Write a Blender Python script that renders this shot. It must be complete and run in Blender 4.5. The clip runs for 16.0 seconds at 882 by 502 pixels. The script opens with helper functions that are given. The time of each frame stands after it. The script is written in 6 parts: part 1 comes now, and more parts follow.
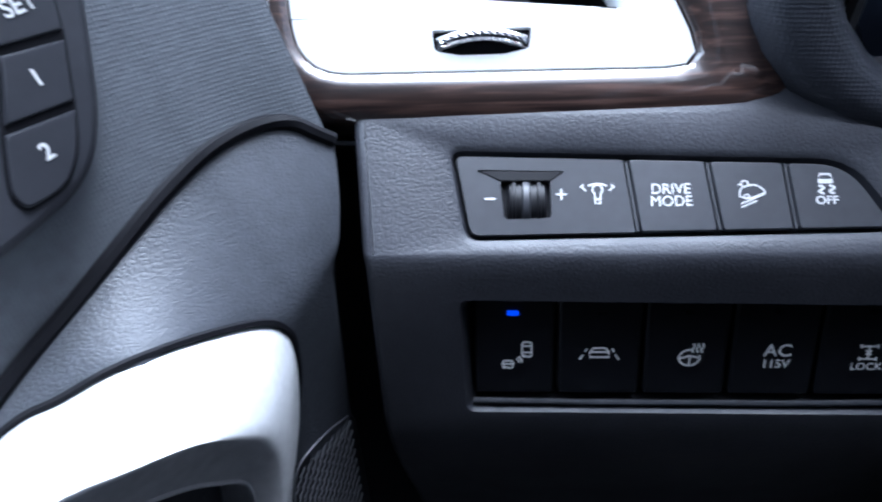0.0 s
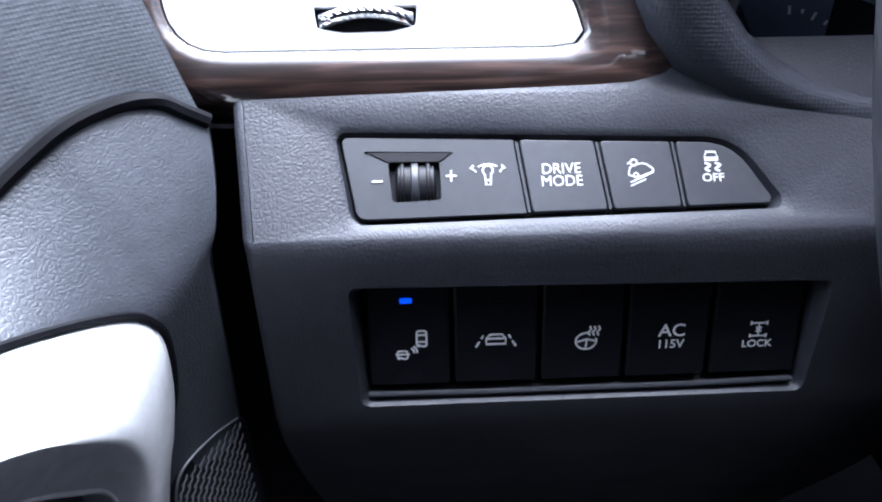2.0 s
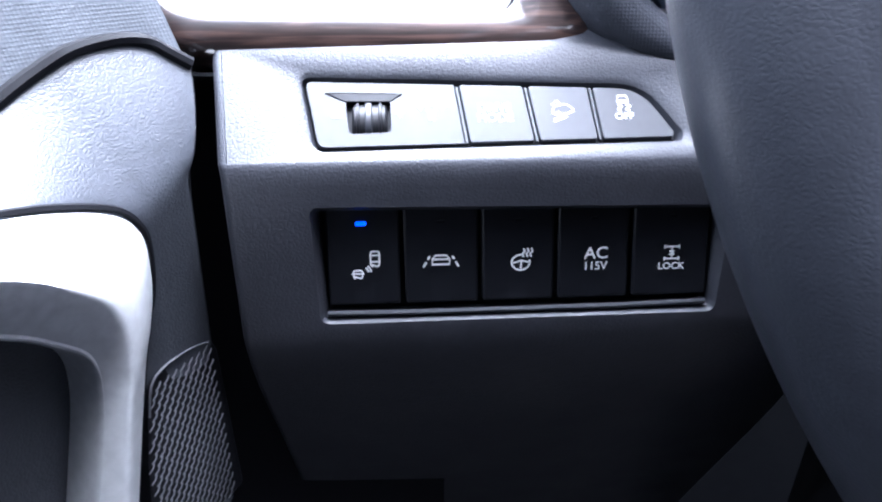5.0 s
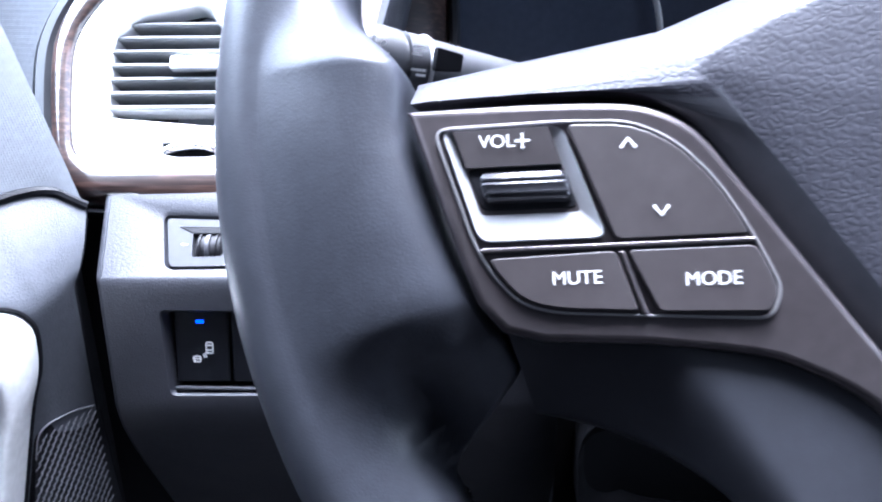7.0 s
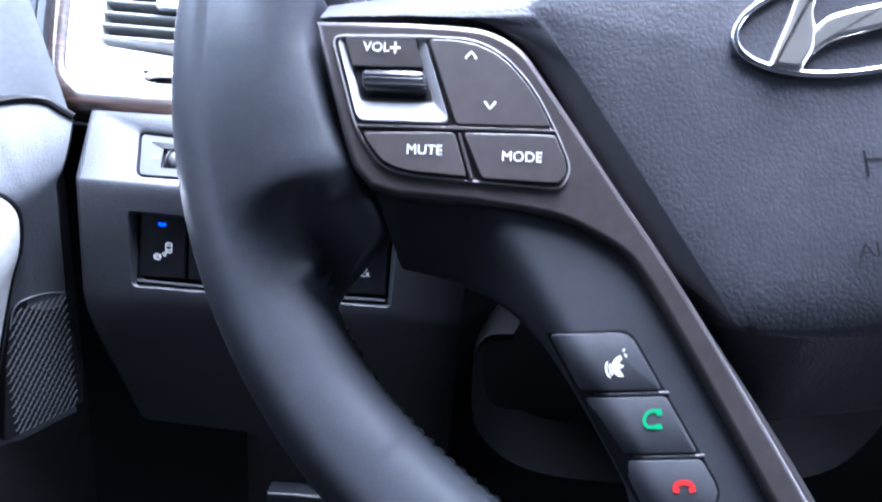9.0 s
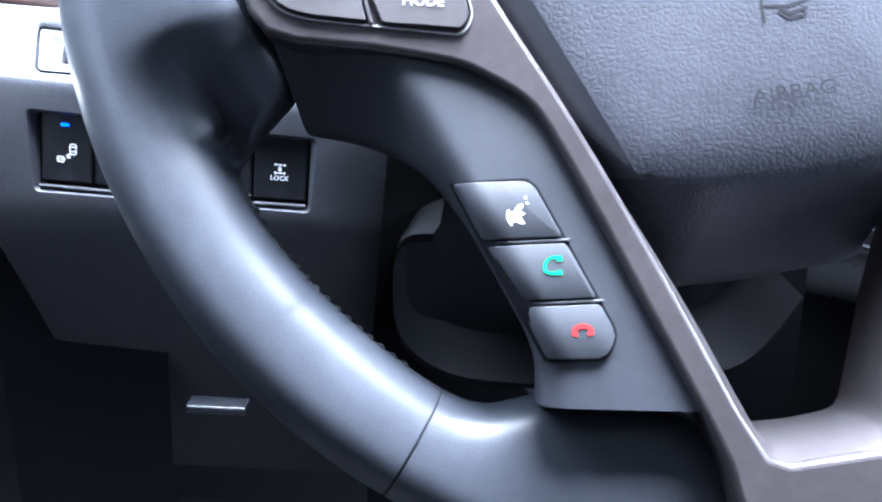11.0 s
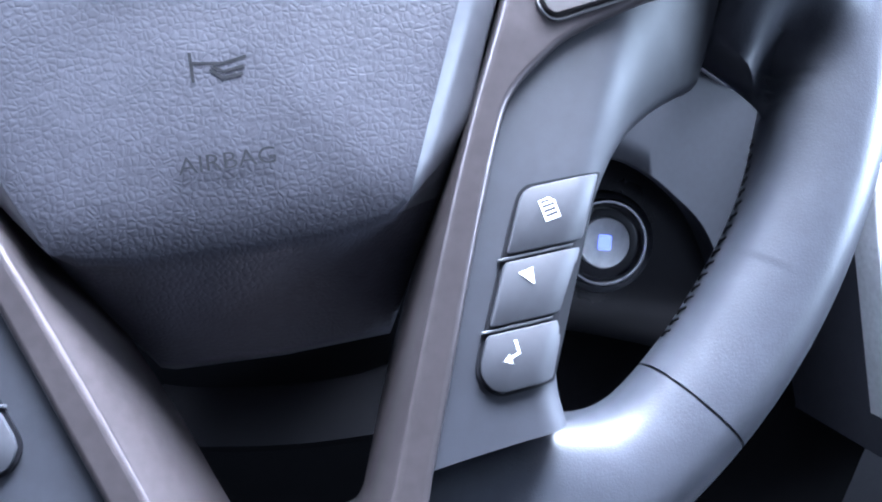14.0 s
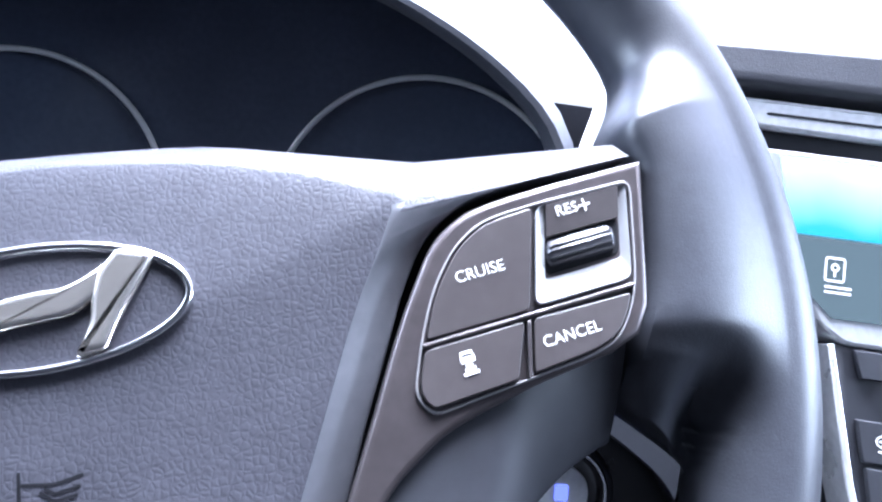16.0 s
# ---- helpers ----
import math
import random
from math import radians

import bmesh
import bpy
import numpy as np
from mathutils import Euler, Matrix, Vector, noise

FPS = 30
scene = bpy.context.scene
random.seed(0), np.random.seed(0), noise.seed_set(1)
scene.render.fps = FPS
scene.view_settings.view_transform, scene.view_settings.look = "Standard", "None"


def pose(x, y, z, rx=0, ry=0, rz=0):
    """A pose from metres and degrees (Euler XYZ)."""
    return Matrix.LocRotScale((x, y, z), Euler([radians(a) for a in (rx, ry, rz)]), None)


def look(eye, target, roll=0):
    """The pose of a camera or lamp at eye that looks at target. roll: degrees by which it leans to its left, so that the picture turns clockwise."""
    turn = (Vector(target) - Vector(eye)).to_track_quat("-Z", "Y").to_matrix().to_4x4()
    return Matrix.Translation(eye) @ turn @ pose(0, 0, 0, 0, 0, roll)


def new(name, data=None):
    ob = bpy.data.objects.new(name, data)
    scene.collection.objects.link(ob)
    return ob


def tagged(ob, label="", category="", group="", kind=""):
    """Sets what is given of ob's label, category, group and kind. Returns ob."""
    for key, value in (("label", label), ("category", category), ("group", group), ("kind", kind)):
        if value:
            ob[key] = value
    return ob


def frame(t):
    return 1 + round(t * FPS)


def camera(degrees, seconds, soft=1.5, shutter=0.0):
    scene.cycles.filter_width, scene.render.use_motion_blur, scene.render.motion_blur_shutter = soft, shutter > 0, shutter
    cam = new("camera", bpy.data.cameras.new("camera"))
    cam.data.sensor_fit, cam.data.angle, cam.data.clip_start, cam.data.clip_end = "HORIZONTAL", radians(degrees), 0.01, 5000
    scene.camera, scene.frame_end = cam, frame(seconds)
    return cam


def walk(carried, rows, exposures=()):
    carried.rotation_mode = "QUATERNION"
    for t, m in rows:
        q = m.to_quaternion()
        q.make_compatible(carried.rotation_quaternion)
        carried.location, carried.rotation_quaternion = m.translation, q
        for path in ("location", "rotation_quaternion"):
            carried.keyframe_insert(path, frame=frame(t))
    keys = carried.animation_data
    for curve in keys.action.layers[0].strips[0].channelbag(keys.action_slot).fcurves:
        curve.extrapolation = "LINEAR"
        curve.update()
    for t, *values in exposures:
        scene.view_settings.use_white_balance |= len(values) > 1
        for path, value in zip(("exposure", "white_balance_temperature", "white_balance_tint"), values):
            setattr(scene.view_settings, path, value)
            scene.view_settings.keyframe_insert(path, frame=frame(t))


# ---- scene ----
import itertools
# wheel axis: rake 25 degrees, wheel turned 14.5 degrees to the left, hub 0.72 m over the car's floor
WHEEL = pose(0, 0, 0.72, -25) @ pose(0, 0, 0, 0, -14.5)
SURVEY = WHEEL @ (Matrix.Translation((0.002, 0.0237, 0.0013)) @ pose(0, 0, 0, -10.6)).inverted()
cam = camera(64.8, 16.0, 2.1, 0.4)
PATH = [
    (0, (-0.227, -0.039, 0.058), (-0.575, 1.842, -0.525), -15.0),
    (0.5, (-0.222, -0.031, 0.054), (-0.414, 1.86, -0.567), -14.7),
    (1, (-0.22, -0.029, 0.055), (-0.371, 1.855, -0.6), -14.8),
    (1.5, (-0.218, -0.029, 0.055), (-0.375, 1.853, -0.603), -15.1),
    (2, (-0.219, -0.033, 0.047), (-0.368, 1.868, -0.557), -14.6),
    (2.5, (-0.219, -0.036, 0.041), (-0.361, 1.882, -0.506), -14.5),
    (3, (-0.22, -0.04, 0.03), (-0.328, 1.902, -0.436), -14.0),
    (3.2, (-0.219, -0.042, 0.029), (-0.346, 1.894, -0.456), -14.2),
    (5.3, (-0.216, -0.078, 0.008), (-0.231, 1.888, -0.361), -13.5),
    (5.5, (-0.212, -0.086, 0.009), (-0.191, 1.886, -0.322), -12.7),
    (6, (-0.182, -0.102, 0.012), (-0.222, 1.884, -0.221), -13.0),
    (6.5, (-0.143, -0.115, 0.016), (-0.3, 1.87, -0.178), -13.2),
    (7, (-0.122, -0.137, 0.012), (-0.268, 1.851, -0.159), -13.1),
    (7.5, (-0.106, -0.152, 0.009), (-0.231, 1.84, -0.133), -12.8),
    (8, (-0.1, -0.167, 0.006), (-0.221, 1.825, -0.12), -11.9),
    (8.5, (-0.096, -0.178, -0.003), (-0.206, 1.814, -0.142), -10.2),
    (9, (-0.097, -0.185, -0.02), (-0.214, 1.804, -0.195), -8.1),
    (9.2, (-0.097, -0.185, -0.026), (-0.209, 1.802, -0.22), -8.2),
    (11.3, (-0.084, -0.185, -0.052), (-0.049, 1.792, -0.349), -7.8),
    (11.5, (-0.07, -0.185, -0.055), (-0.066, 1.796, -0.328), -7.8),
    (12, (-0.046, -0.181, -0.056), (0.035, 1.798, -0.335), -7.7),
    (12.5, (-0.016, -0.177, -0.061), (0.138, 1.799, -0.331), -7.3),
    (13, (0.008, -0.172, -0.059), (0.217, 1.798, -0.337), -7.0),
    (13.5, (0.022, -0.169, -0.053), (0.254, 1.794, -0.357), -7.5),
    (14, (0.026, -0.17, -0.052), (0.263, 1.795, -0.345), -7.9),
    (14.5, (0.035, -0.16, -0.048), (0.279, 1.807, -0.315), -8.3),
    (15, (0.044, -0.151, -0.033), (0.327, 1.824, -0.179), -8.4),
    (15.5, (0.056, -0.152, -0.011), (0.347, 1.826, -0.004), -7.9),
    (16, (0.062, -0.157, 0.001), (0.363, 1.818, 0.082), -7.7),
]
walk(cam, [(t, SURVEY @ look(eye, target, roll)) for t, eye, target, roll in PATH], [(0.0, 2.65, 5000, 7), (2.0, 3.15, 5250, 11), (3.2, 3.45, 5300, 12), (5.5, 4.45, 5200, 12), (6.5, 4.6, 5200, 12), (8.0, 4.5, 5100, 12), (9.2, 4.5, 5000, 10), (11.5, 5.9, 5100, 5), (12.5, 5.65, 5100, 5), (14.0, 5.5, 5000, 9), (15.0, 5.7, 5250, 13), (16.0, 4.95, 5200, 11)])

# ---------------------------------------------------------------- light
world = bpy.data.worlds.new("sky")
scene.world = world
world.use_nodes = True
sky = world.node_tree.nodes.new("ShaderNodeTexSky")
sky.sky_type, sky.sun_disc = "NISHITA", False
sky.sun_elevation, sky.sun_rotation = radians(76.9), radians(13)
sky.air_density, sky.dust_density, sky.ozone_density = 0.35, 8.0, 0.4
world.node_tree.links.new(sky.outputs[0], world.node_tree.nodes["Background"].inputs[0])
world.node_tree.nodes["Background"].inputs[1].default_value = 0.05
sun = new("sun", bpy.data.lights.new("sun", "SUN"))
sun.data.energy, sun.data.angle, sun.data.color = 1.45, radians(36), (1.0, 0.98, 0.96)
sun.matrix_world = look((0.05, 0.22, 0.97), (0, 0, 0))
# daylight through the two side windows
for name, x, width, watts, y in (("far_window_light", 1.19, 0.66, 0.66, -0.10), ("near_window_light", -0.425, 0.26, 0.30, 0.07)):
    pane = new(name, bpy.data.lights.new(name, "AREA"))
    pane.data.shape, pane.data.size, pane.data.size_y, pane.data.energy = "RECTANGLE", width, 0.36, watts
    pane.data.color = (0.95, 0.98, 1.0)
    pane.matrix_world = look((x, y, 0.98), (0.4, y, 0.98))

# ---------------------------------------------------------------- materials


def mat(name, base, rough=0.5, metal=0.0, bump=None, vary=0.12, coat=0.0, spec=0.5, emit=None, grain=300.0):
    """bump: (kind, cells per metre, strength, depth). vary: share by which the tone drifts over the surface."""
    m = bpy.data.materials.new(name)
    m.use_nodes = True
    t = m.node_tree
    b = t.nodes["Principled BSDF"]
    b.inputs["Roughness"].default_value = rough
    b.inputs["Metallic"].default_value = metal
    b.inputs["Coat Weight"].default_value = coat
    b.inputs["Coat Roughness"].default_value = 0.03
    b.inputs["Specular IOR Level"].default_value = spec
    co = t.nodes.new("ShaderNodeTexCoord")
    if vary:
        n1 = t.nodes.new("ShaderNodeTexNoise")
        n1.inputs["Scale"].default_value, n1.inputs["Detail"].default_value = 35, 4
        n2 = t.nodes.new("ShaderNodeTexNoise")
        n2.inputs["Scale"].default_value, n2.inputs["Detail"].default_value = grain, 2
        add = t.nodes.new("ShaderNodeMath")
        add.operation = "MULTIPLY"
        ramp = t.nodes.new("ShaderNodeValToRGB")
        lo, hi = [c * (1 - vary) for c in base], [min(1, c * (1 + vary)) for c in base]
        ramp.color_ramp.elements[0].color, ramp.color_ramp.elements[1].color = (*lo, 1), (*hi, 1)
        ramp.color_ramp.elements[0].position, ramp.color_ramp.elements[1].position = 0.12, 0.42
        for n in (n1, n2):
            t.links.new(co.outputs["Object"], n.inputs["Vector"])
        t.links.new(n1.outputs[0], add.inputs[0])
        t.links.new(n2.outputs[0], add.inputs[1])
        t.links.new(add.outputs[0], ramp.inputs[0])
        t.links.new(ramp.outputs[0], b.inputs["Base Color"])
        rr = t.nodes.new("ShaderNodeMapRange")
        rr.inputs["From Min"].default_value, rr.inputs["From Max"].default_value = 0.3, 0.7
        rr.inputs["To Min"].default_value, rr.inputs["To Max"].default_value = rough * 0.88, min(1, rough * 1.12)
        t.links.new(n1.outputs[0], rr.inputs[0])
        t.links.new(rr.outputs[0], b.inputs["Roughness"])
    else:
        b.inputs["Base Color"].default_value = (*base, 1)
    if bump:
        kind, scale, strength, depth = bump
        bp = t.nodes.new("ShaderNodeBump")
        bp.inputs["Strength"].default_value, bp.inputs["Distance"].default_value = strength, depth
        if kind == "leather":
            wob = t.nodes.new("ShaderNodeTexNoise")
            wob.inputs["Scale"].default_value = scale * 0.6
            mix = t.nodes.new("ShaderNodeMix")
            mix.data_type = "VECTOR"
            mix.inputs[0].default_value = 0.0015
            v = t.nodes.new("ShaderNodeTexVoronoi")
            v.feature = "DISTANCE_TO_EDGE"
            v.inputs["Scale"].default_value = scale
            sm = t.nodes.new("ShaderNodeMapRange")
            sm.interpolation_type = "SMOOTHSTEP"
            sm.inputs["From Max"].default_value = 0.28
            t.links.new(co.outputs["Object"], wob.inputs["Vector"])
            t.links.new(co.outputs["Object"], mix.inputs["A"])
            for s in mix.inputs:
                if s.name == "A" and s.type == "VECTOR":
                    t.links.new(co.outputs["Object"], s)
                if s.name == "B" and s.type == "VECTOR":
                    t.links.new(wob.outputs["Color"], s)
            for s in mix.outputs:
                if s.type == "VECTOR":
                    t.links.new(s, v.inputs["Vector"])
            t.links.new(v.outputs["Distance"], sm.inputs[0])
            t.links.new(sm.outputs[0], bp.inputs["Height"])
        elif kind == "weave":
            v = t.nodes.new("ShaderNodeTexVoronoi")
            v.inputs["Scale"].default_value, v.inputs["Randomness"].default_value = scale, 0.15
            t.links.new(co.outputs["Object"], v.inputs["Vector"])
            t.links.new(v.outputs["Distance"], bp.inputs["Height"])
        elif kind == "brush":
            mp = t.nodes.new("ShaderNodeMapping")
            mp.inputs["Scale"].default_value = (1, 1, 40)
            v = t.nodes.new("ShaderNodeTexNoise")
            v.inputs["Scale"].default_value = scale
            t.links.new(co.outputs["Object"], mp.inputs["Vector"])
            t.links.new(mp.outputs[0], v.inputs["Vector"])
            t.links.new(v.outputs[0], bp.inputs["Height"])
        else:
            v = t.nodes.new("ShaderNodeTexNoise")
            v.inputs["Scale"].default_value, v.inputs["Detail"].default_value = scale, 3
            t.links.new(co.outputs["Object"], v.inputs["Vector"])
            t.links.new(v.outputs[0], bp.inputs["Height"])
        t.links.new(bp.outputs[0], b.inputs["Normal"])
    if emit:
        b.inputs["Emission Color"].default_value = (*emit[0], 1)
        b.inputs["Emission Strength"].default_value = emit[1]
    return m


def wood_mat():
    m = bpy.data.materials.new("glossy_wood")
    m.use_nodes = True
    t = m.node_tree
    b = t.nodes["Principled BSDF"]
    b.inputs["Roughness"].default_value = 0.35
    b.inputs["Coat Weight"].default_value = 1.0
    b.inputs["Coat Roughness"].default_value = 0.02
    b.inputs["Coat IOR"].default_value = 1.9
    co = t.nodes.new("ShaderNodeTexCoord")
    mp = t.nodes.new("ShaderNodeMapping")
    mp.inputs["Scale"].default_value = (10, 190, 230)
    n = t.nodes.new("ShaderNodeTexNoise")
    n.inputs["Scale"].default_value, n.inputs["Detail"].default_value, n.inputs["Distortion"].default_value = 3.0, 6, 0.6
    big = t.nodes.new("ShaderNodeTexNoise")
    big.inputs["Scale"].default_value = 40
    add = t.nodes.new("ShaderNodeMath")
    add.operation = "MULTIPLY_ADD"
    add.inputs[1].default_value, add.inputs[2].default_value = 0.35, -0.17
    sm = t.nodes.new("ShaderNodeMath")
    ramp = t.nodes.new("ShaderNodeValToRGB")
    el = ramp.color_ramp.elements
    el[0].position, el[0].color = 0.34, (0.012, 0.007, 0.006, 1)
    el[1].position, el[1].color = 0.68, (0.075, 0.042, 0.033, 1)
    mid = el.new(0.5)
    mid.color = (0.026, 0.014, 0.011, 1)
    t.links.new(co.outputs["Object"], mp.inputs["Vector"])
    t.links.new(mp.outputs[0], n.inputs["Vector"])
    t.links.new(co.outputs["Object"], big.inputs["Vector"])
    t.links.new(big.outputs[0], add.inputs[0])
    t.links.new(n.outputs[0], sm.inputs[0])
    t.links.new(add.outputs[0], sm.inputs[1])
    t.links.new(sm.outputs[0], ramp.inputs[0])
    t.links.new(ramp.outputs[0], b.inputs["Base Color"])
    return m


LEATHER = mat("wheel_leather", (0.033, 0.035, 0.043), 0.39, spec=0.36, bump=("leather", 1100, 0.10, 0.0002))
PAD = mat("grained_pad_plastic", (0.036, 0.036, 0.045), 0.50, spec=0.22, bump=("leather", 640, 0.15, 0.0004))
# smooth pad plastic, base lightened in place of side-window light on the bevels
PADSIDE_LIT = mat("smooth_lightened_pad_bevel", (0.064, 0.065, 0.076), 0.40, spec=0.50, bump=("noise", 2500, 0.04, 0.0002))
SPOKE = mat("smooth_spoke_plastic", (0.020, 0.021, 0.027), 0.56, spec=0.38, bump=("noise", 2500, 0.08, 0.0002))
DASH = mat("grained_dash_plastic", (0.028, 0.029, 0.036), 0.50, bump=("leather", 760, 0.20, 0.0003))
DOOR = mat("grained_door_leather", (0.052, 0.056, 0.066), 0.46, bump=("leather", 850, 0.20, 0.0004))
CLOTH = mat("woven_door_cloth", (0.100, 0.108, 0.122), 0.65, bump=("weave", 1000, 0.5, 0.0003))
MESHY = mat("dotted_hood_plastic", (0.036, 0.038, 0.048), 0.6, bump=("weave", 900, 0.45, 0.0004))
BLACK = mat("matt_black_plastic", (0.006, 0.006, 0.008), 0.55, spec=0.25, bump=("noise", 1500, 0.1, 0.0002))
SEAL = mat("black_rubber_seal", (0.005, 0.005, 0.007), 0.6, spec=0.15)
SWITCH = mat("black_switch_plastic", (0.007, 0.0075, 0.010), 0.38, spec=0.35)
GREYSW = mat("grey_switch_plastic", (0.027, 0.028, 0.034), 0.52, bump=("noise", 2500, 0.06, 0.0002))
BUTTON = mat("taupe_button_plastic", (0.034, 0.029, 0.030), 0.40, bump=("noise", 3000, 0.05, 0.0002))
TRIM = mat("taupe_metal_paint", (0.078, 0.068, 0.071), 0.31, 0.65, bump=("brush", 300, 0.06, 0.0002))
BEZEL = mat("dull_silver_bezel", (0.22, 0.21, 0.215), 0.42, 0.5, vary=0.06)
TRAY = mat("brushed_silver_tray", (0.27, 0.27, 0.285), 0.36, 0.2, vary=0.06, bump=("noise", 3000, 0.03, 0.0001))
SATIN = mat("satin_silver_paint", (0.62, 0.63, 0.65), 0.30, 0.55, bump=("noise", 3000, 0.03, 0.0001))
PLATE = mat("bright_silver_plate", (0.80, 0.80, 0.80), 0.34, 0.25, vary=0.03, bump=("noise", 3000, 0.03, 0.0001))
CHROME = mat("chrome", (0.86, 0.86, 0.87), 0.12, 1.0, vary=0.03)
WOOD = wood_mat()
INK = mat("white_symbol_ink", (0.62, 0.62, 0.62), 0.5, vary=0.04)
GREEN = mat("green_symbol_ink", (0.015, 0.24, 0.09), 0.5, vary=0.04)
RED = mat("red_symbol_ink", (0.50, 0.012, 0.012), 0.5, vary=0.04)
GLOSS = mat("gloss_black", (0.006, 0.006, 0.008), 0.12, coat=0.5)
ROLLER = mat("satin_dark_metal", (0.035, 0.035, 0.04), 0.2, 0.5)
RIBS = mat("grey_grille_ribs", (0.10, 0.10, 0.11), 0.4)
SHINE = mat("semi_gloss_black", (0.010, 0.011, 0.014), 0.3)
# base set far below black plastic to stand in for shade below the wheel
DEEP_SHADE = mat("shade_black_plastic", (0.0018, 0.0018, 0.0024), 0.8, spec=0.05)
EMBLEM = mat("polished_emblem_metal", (0.74, 0.70, 0.66), 0.15, 0.9, vary=0.05)
SLAT = mat("grey_slat_plastic", (0.20, 0.205, 0.21), 0.32)
CAPMETAL = mat("satin_cap_metal", (0.66, 0.67, 0.69), 0.34, 0.4)
PULLMETAL = mat("satin_pull_metal", (0.70, 0.71, 0.72), 0.30, 0.3, bump=("noise", 3000, 0.03, 0.0001))
CARPET = mat("dark_carpet", (0.012, 0.012, 0.015), 0.95, bump=("noise", 900, 0.6, 0.002))
LINING = mat("pale_headliner", (0.32, 0.32, 0.32), 0.9, bump=("noise", 600, 0.2, 0.001))
CABIN = mat("dark_cabin_trim", (0.02, 0.02, 0.024), 0.7, bump=("noise", 500, 0.2, 0.001))
LED = mat("blue_led", (0.05, 0.1, 0.6), 0.4, vary=0, emit=((0.02, 0.08, 1.0), 0.14))
STARTGLOW = mat("blue_lit_symbol", (0.1, 0.1, 0.6), 0.4, vary=0, emit=((0.22, 0.25, 1.0), 0.05))
SCREEN = mat("lit_cyan_screen", (0.02, 0.05, 0.06), 0.2, vary=0, emit=((0.35, 0.80, 0.90), 0.045))
st = SCREEN.node_tree
sco, ssep, sramp = st.nodes.new("ShaderNodeTexCoord"), st.nodes.new("ShaderNodeSeparateXYZ"), st.nodes.new("ShaderNodeValToRGB")
srange, snoise, sadd = st.nodes.new("ShaderNodeMapRange"), st.nodes.new("ShaderNodeTexNoise"), st.nodes.new("ShaderNodeMath")
srange.inputs["From Min"].default_value, srange.inputs["From Max"].default_value = 0.748, 0.792
snoise.inputs["Scale"].default_value = 45
sadd.operation = "MULTIPLY_ADD"
sadd.inputs[1].default_value = 0.25
st.links.new(sco.outputs["Object"], ssep.inputs[0])
st.links.new(sco.outputs["Object"], snoise.inputs["Vector"])
st.links.new(ssep.outputs["Z"], srange.inputs[0])
st.links.new(snoise.outputs[0], sadd.inputs[0])
st.links.new(srange.outputs[0], sadd.inputs[2])
st.links.new(sadd.outputs[0], sramp.inputs[0])
sramp.color_ramp.elements[0].position, sramp.color_ramp.elements[0].color = 0.25, (0.06, 0.50, 0.62, 1)
sramp.color_ramp.elements[1].position, sramp.color_ramp.elements[1].color = 0.85, (0.85, 0.97, 1.0, 1)
st.links.new(sramp.outputs[0], st.nodes["Principled BSDF"].inputs["Emission Color"])
SCREENLOW = mat("lit_grey_screen", (0.02, 0.03, 0.03), 0.2, vary=0, emit=((0.10, 0.12, 0.13), 0.05))
# blue base stands in for lens haze; the dial faces are black
DIAL_HAZE = mat("hazed_dial_face", (0.070, 0.085, 0.130), 0.35)

# ---------------------------------------------------------------- mesh helpers


def part(name, bm, material, parent, label="", smooth=True, angle=40):
    me = bpy.data.meshes.new(name)
    bmesh.ops.recalc_face_normals(bm, faces=bm.faces)
    for e in bm.edges:
        e.smooth = not (len(e.link_faces) == 2 and e.calc_face_angle(0) > radians(angle))
    for f in bm.faces:
        f.smooth = smooth and len(f.verts) < 5
    bm.to_mesh(me)
    bm.free()
    me.materials.append(material)
    ob = new(name, me)
    ob.parent = parent
    return tagged(ob, label)


def thing(name, m, label, category, kind="", group=""):
    ob = new(name)
    ob.empty_display_size = 0.01
    ob.matrix_world = m
    return tagged(ob, label, category, group, kind)


def frame_of(o, x, y):
    """Matrix with its origin at o, first axis along x, second near y."""
    x = Vector(x).normalized()
    z = x.cross(Vector(y)).normalized()
    y = z.cross(x)
    m = Matrix((x, y, z)).transposed().to_4x4()
    m.translation = o
    return m


def rounded(pts, r, n=5):
    """Polygon with its corners rounded; r: one radius or one a corner."""
    out = []
    k = len(pts)
    for i, p in enumerate(pts):
        p, a, b = Vector(p), Vector(pts[i - 1]), Vector(pts[(i + 1) % k])
        ri = r[i] if isinstance(r, (list, tuple)) else r
        da, db = (a - p), (b - p)
        ri = min(ri, da.length * 0.45, db.length * 0.45)
        if ri < 1e-6:
            out.append(p)
            continue
        s, e = p + da.normalized() * ri, p + db.normalized() * ri
        for j in range(n + 1):
            t = j / n
            out.append(s * (1 - t) ** 2 + p * 2 * t * (1 - t) + e * t * t)
    return [tuple(q) for q in out]


def clean(pts, d=0.0005):
    """Drops corners that lie closer together than d."""
    out = []
    for p in pts:
        if not out or (Vector(p[:2]) - Vector(out[-1][:2])).length > d:
            out.append(p)
    while len(out) > 3 and (Vector(out[0][:2]) - Vector(out[-1][:2])).length < d:
        out.pop()
    return out


def eased(pts, r, n=3):
    """Rounds only the sharp corners of a polygon."""
    pts = clean(pts, r * 1.5)
    k = len(pts)
    rs = []
    for i in range(k):
        a, p, b = Vector(pts[i - 1]), Vector(pts[i]), Vector(pts[(i + 1) % k])
        rs.append(r if (p - a).angle(b - p, 0) > radians(35) else 0.0)
    return rounded(pts, rs, n)


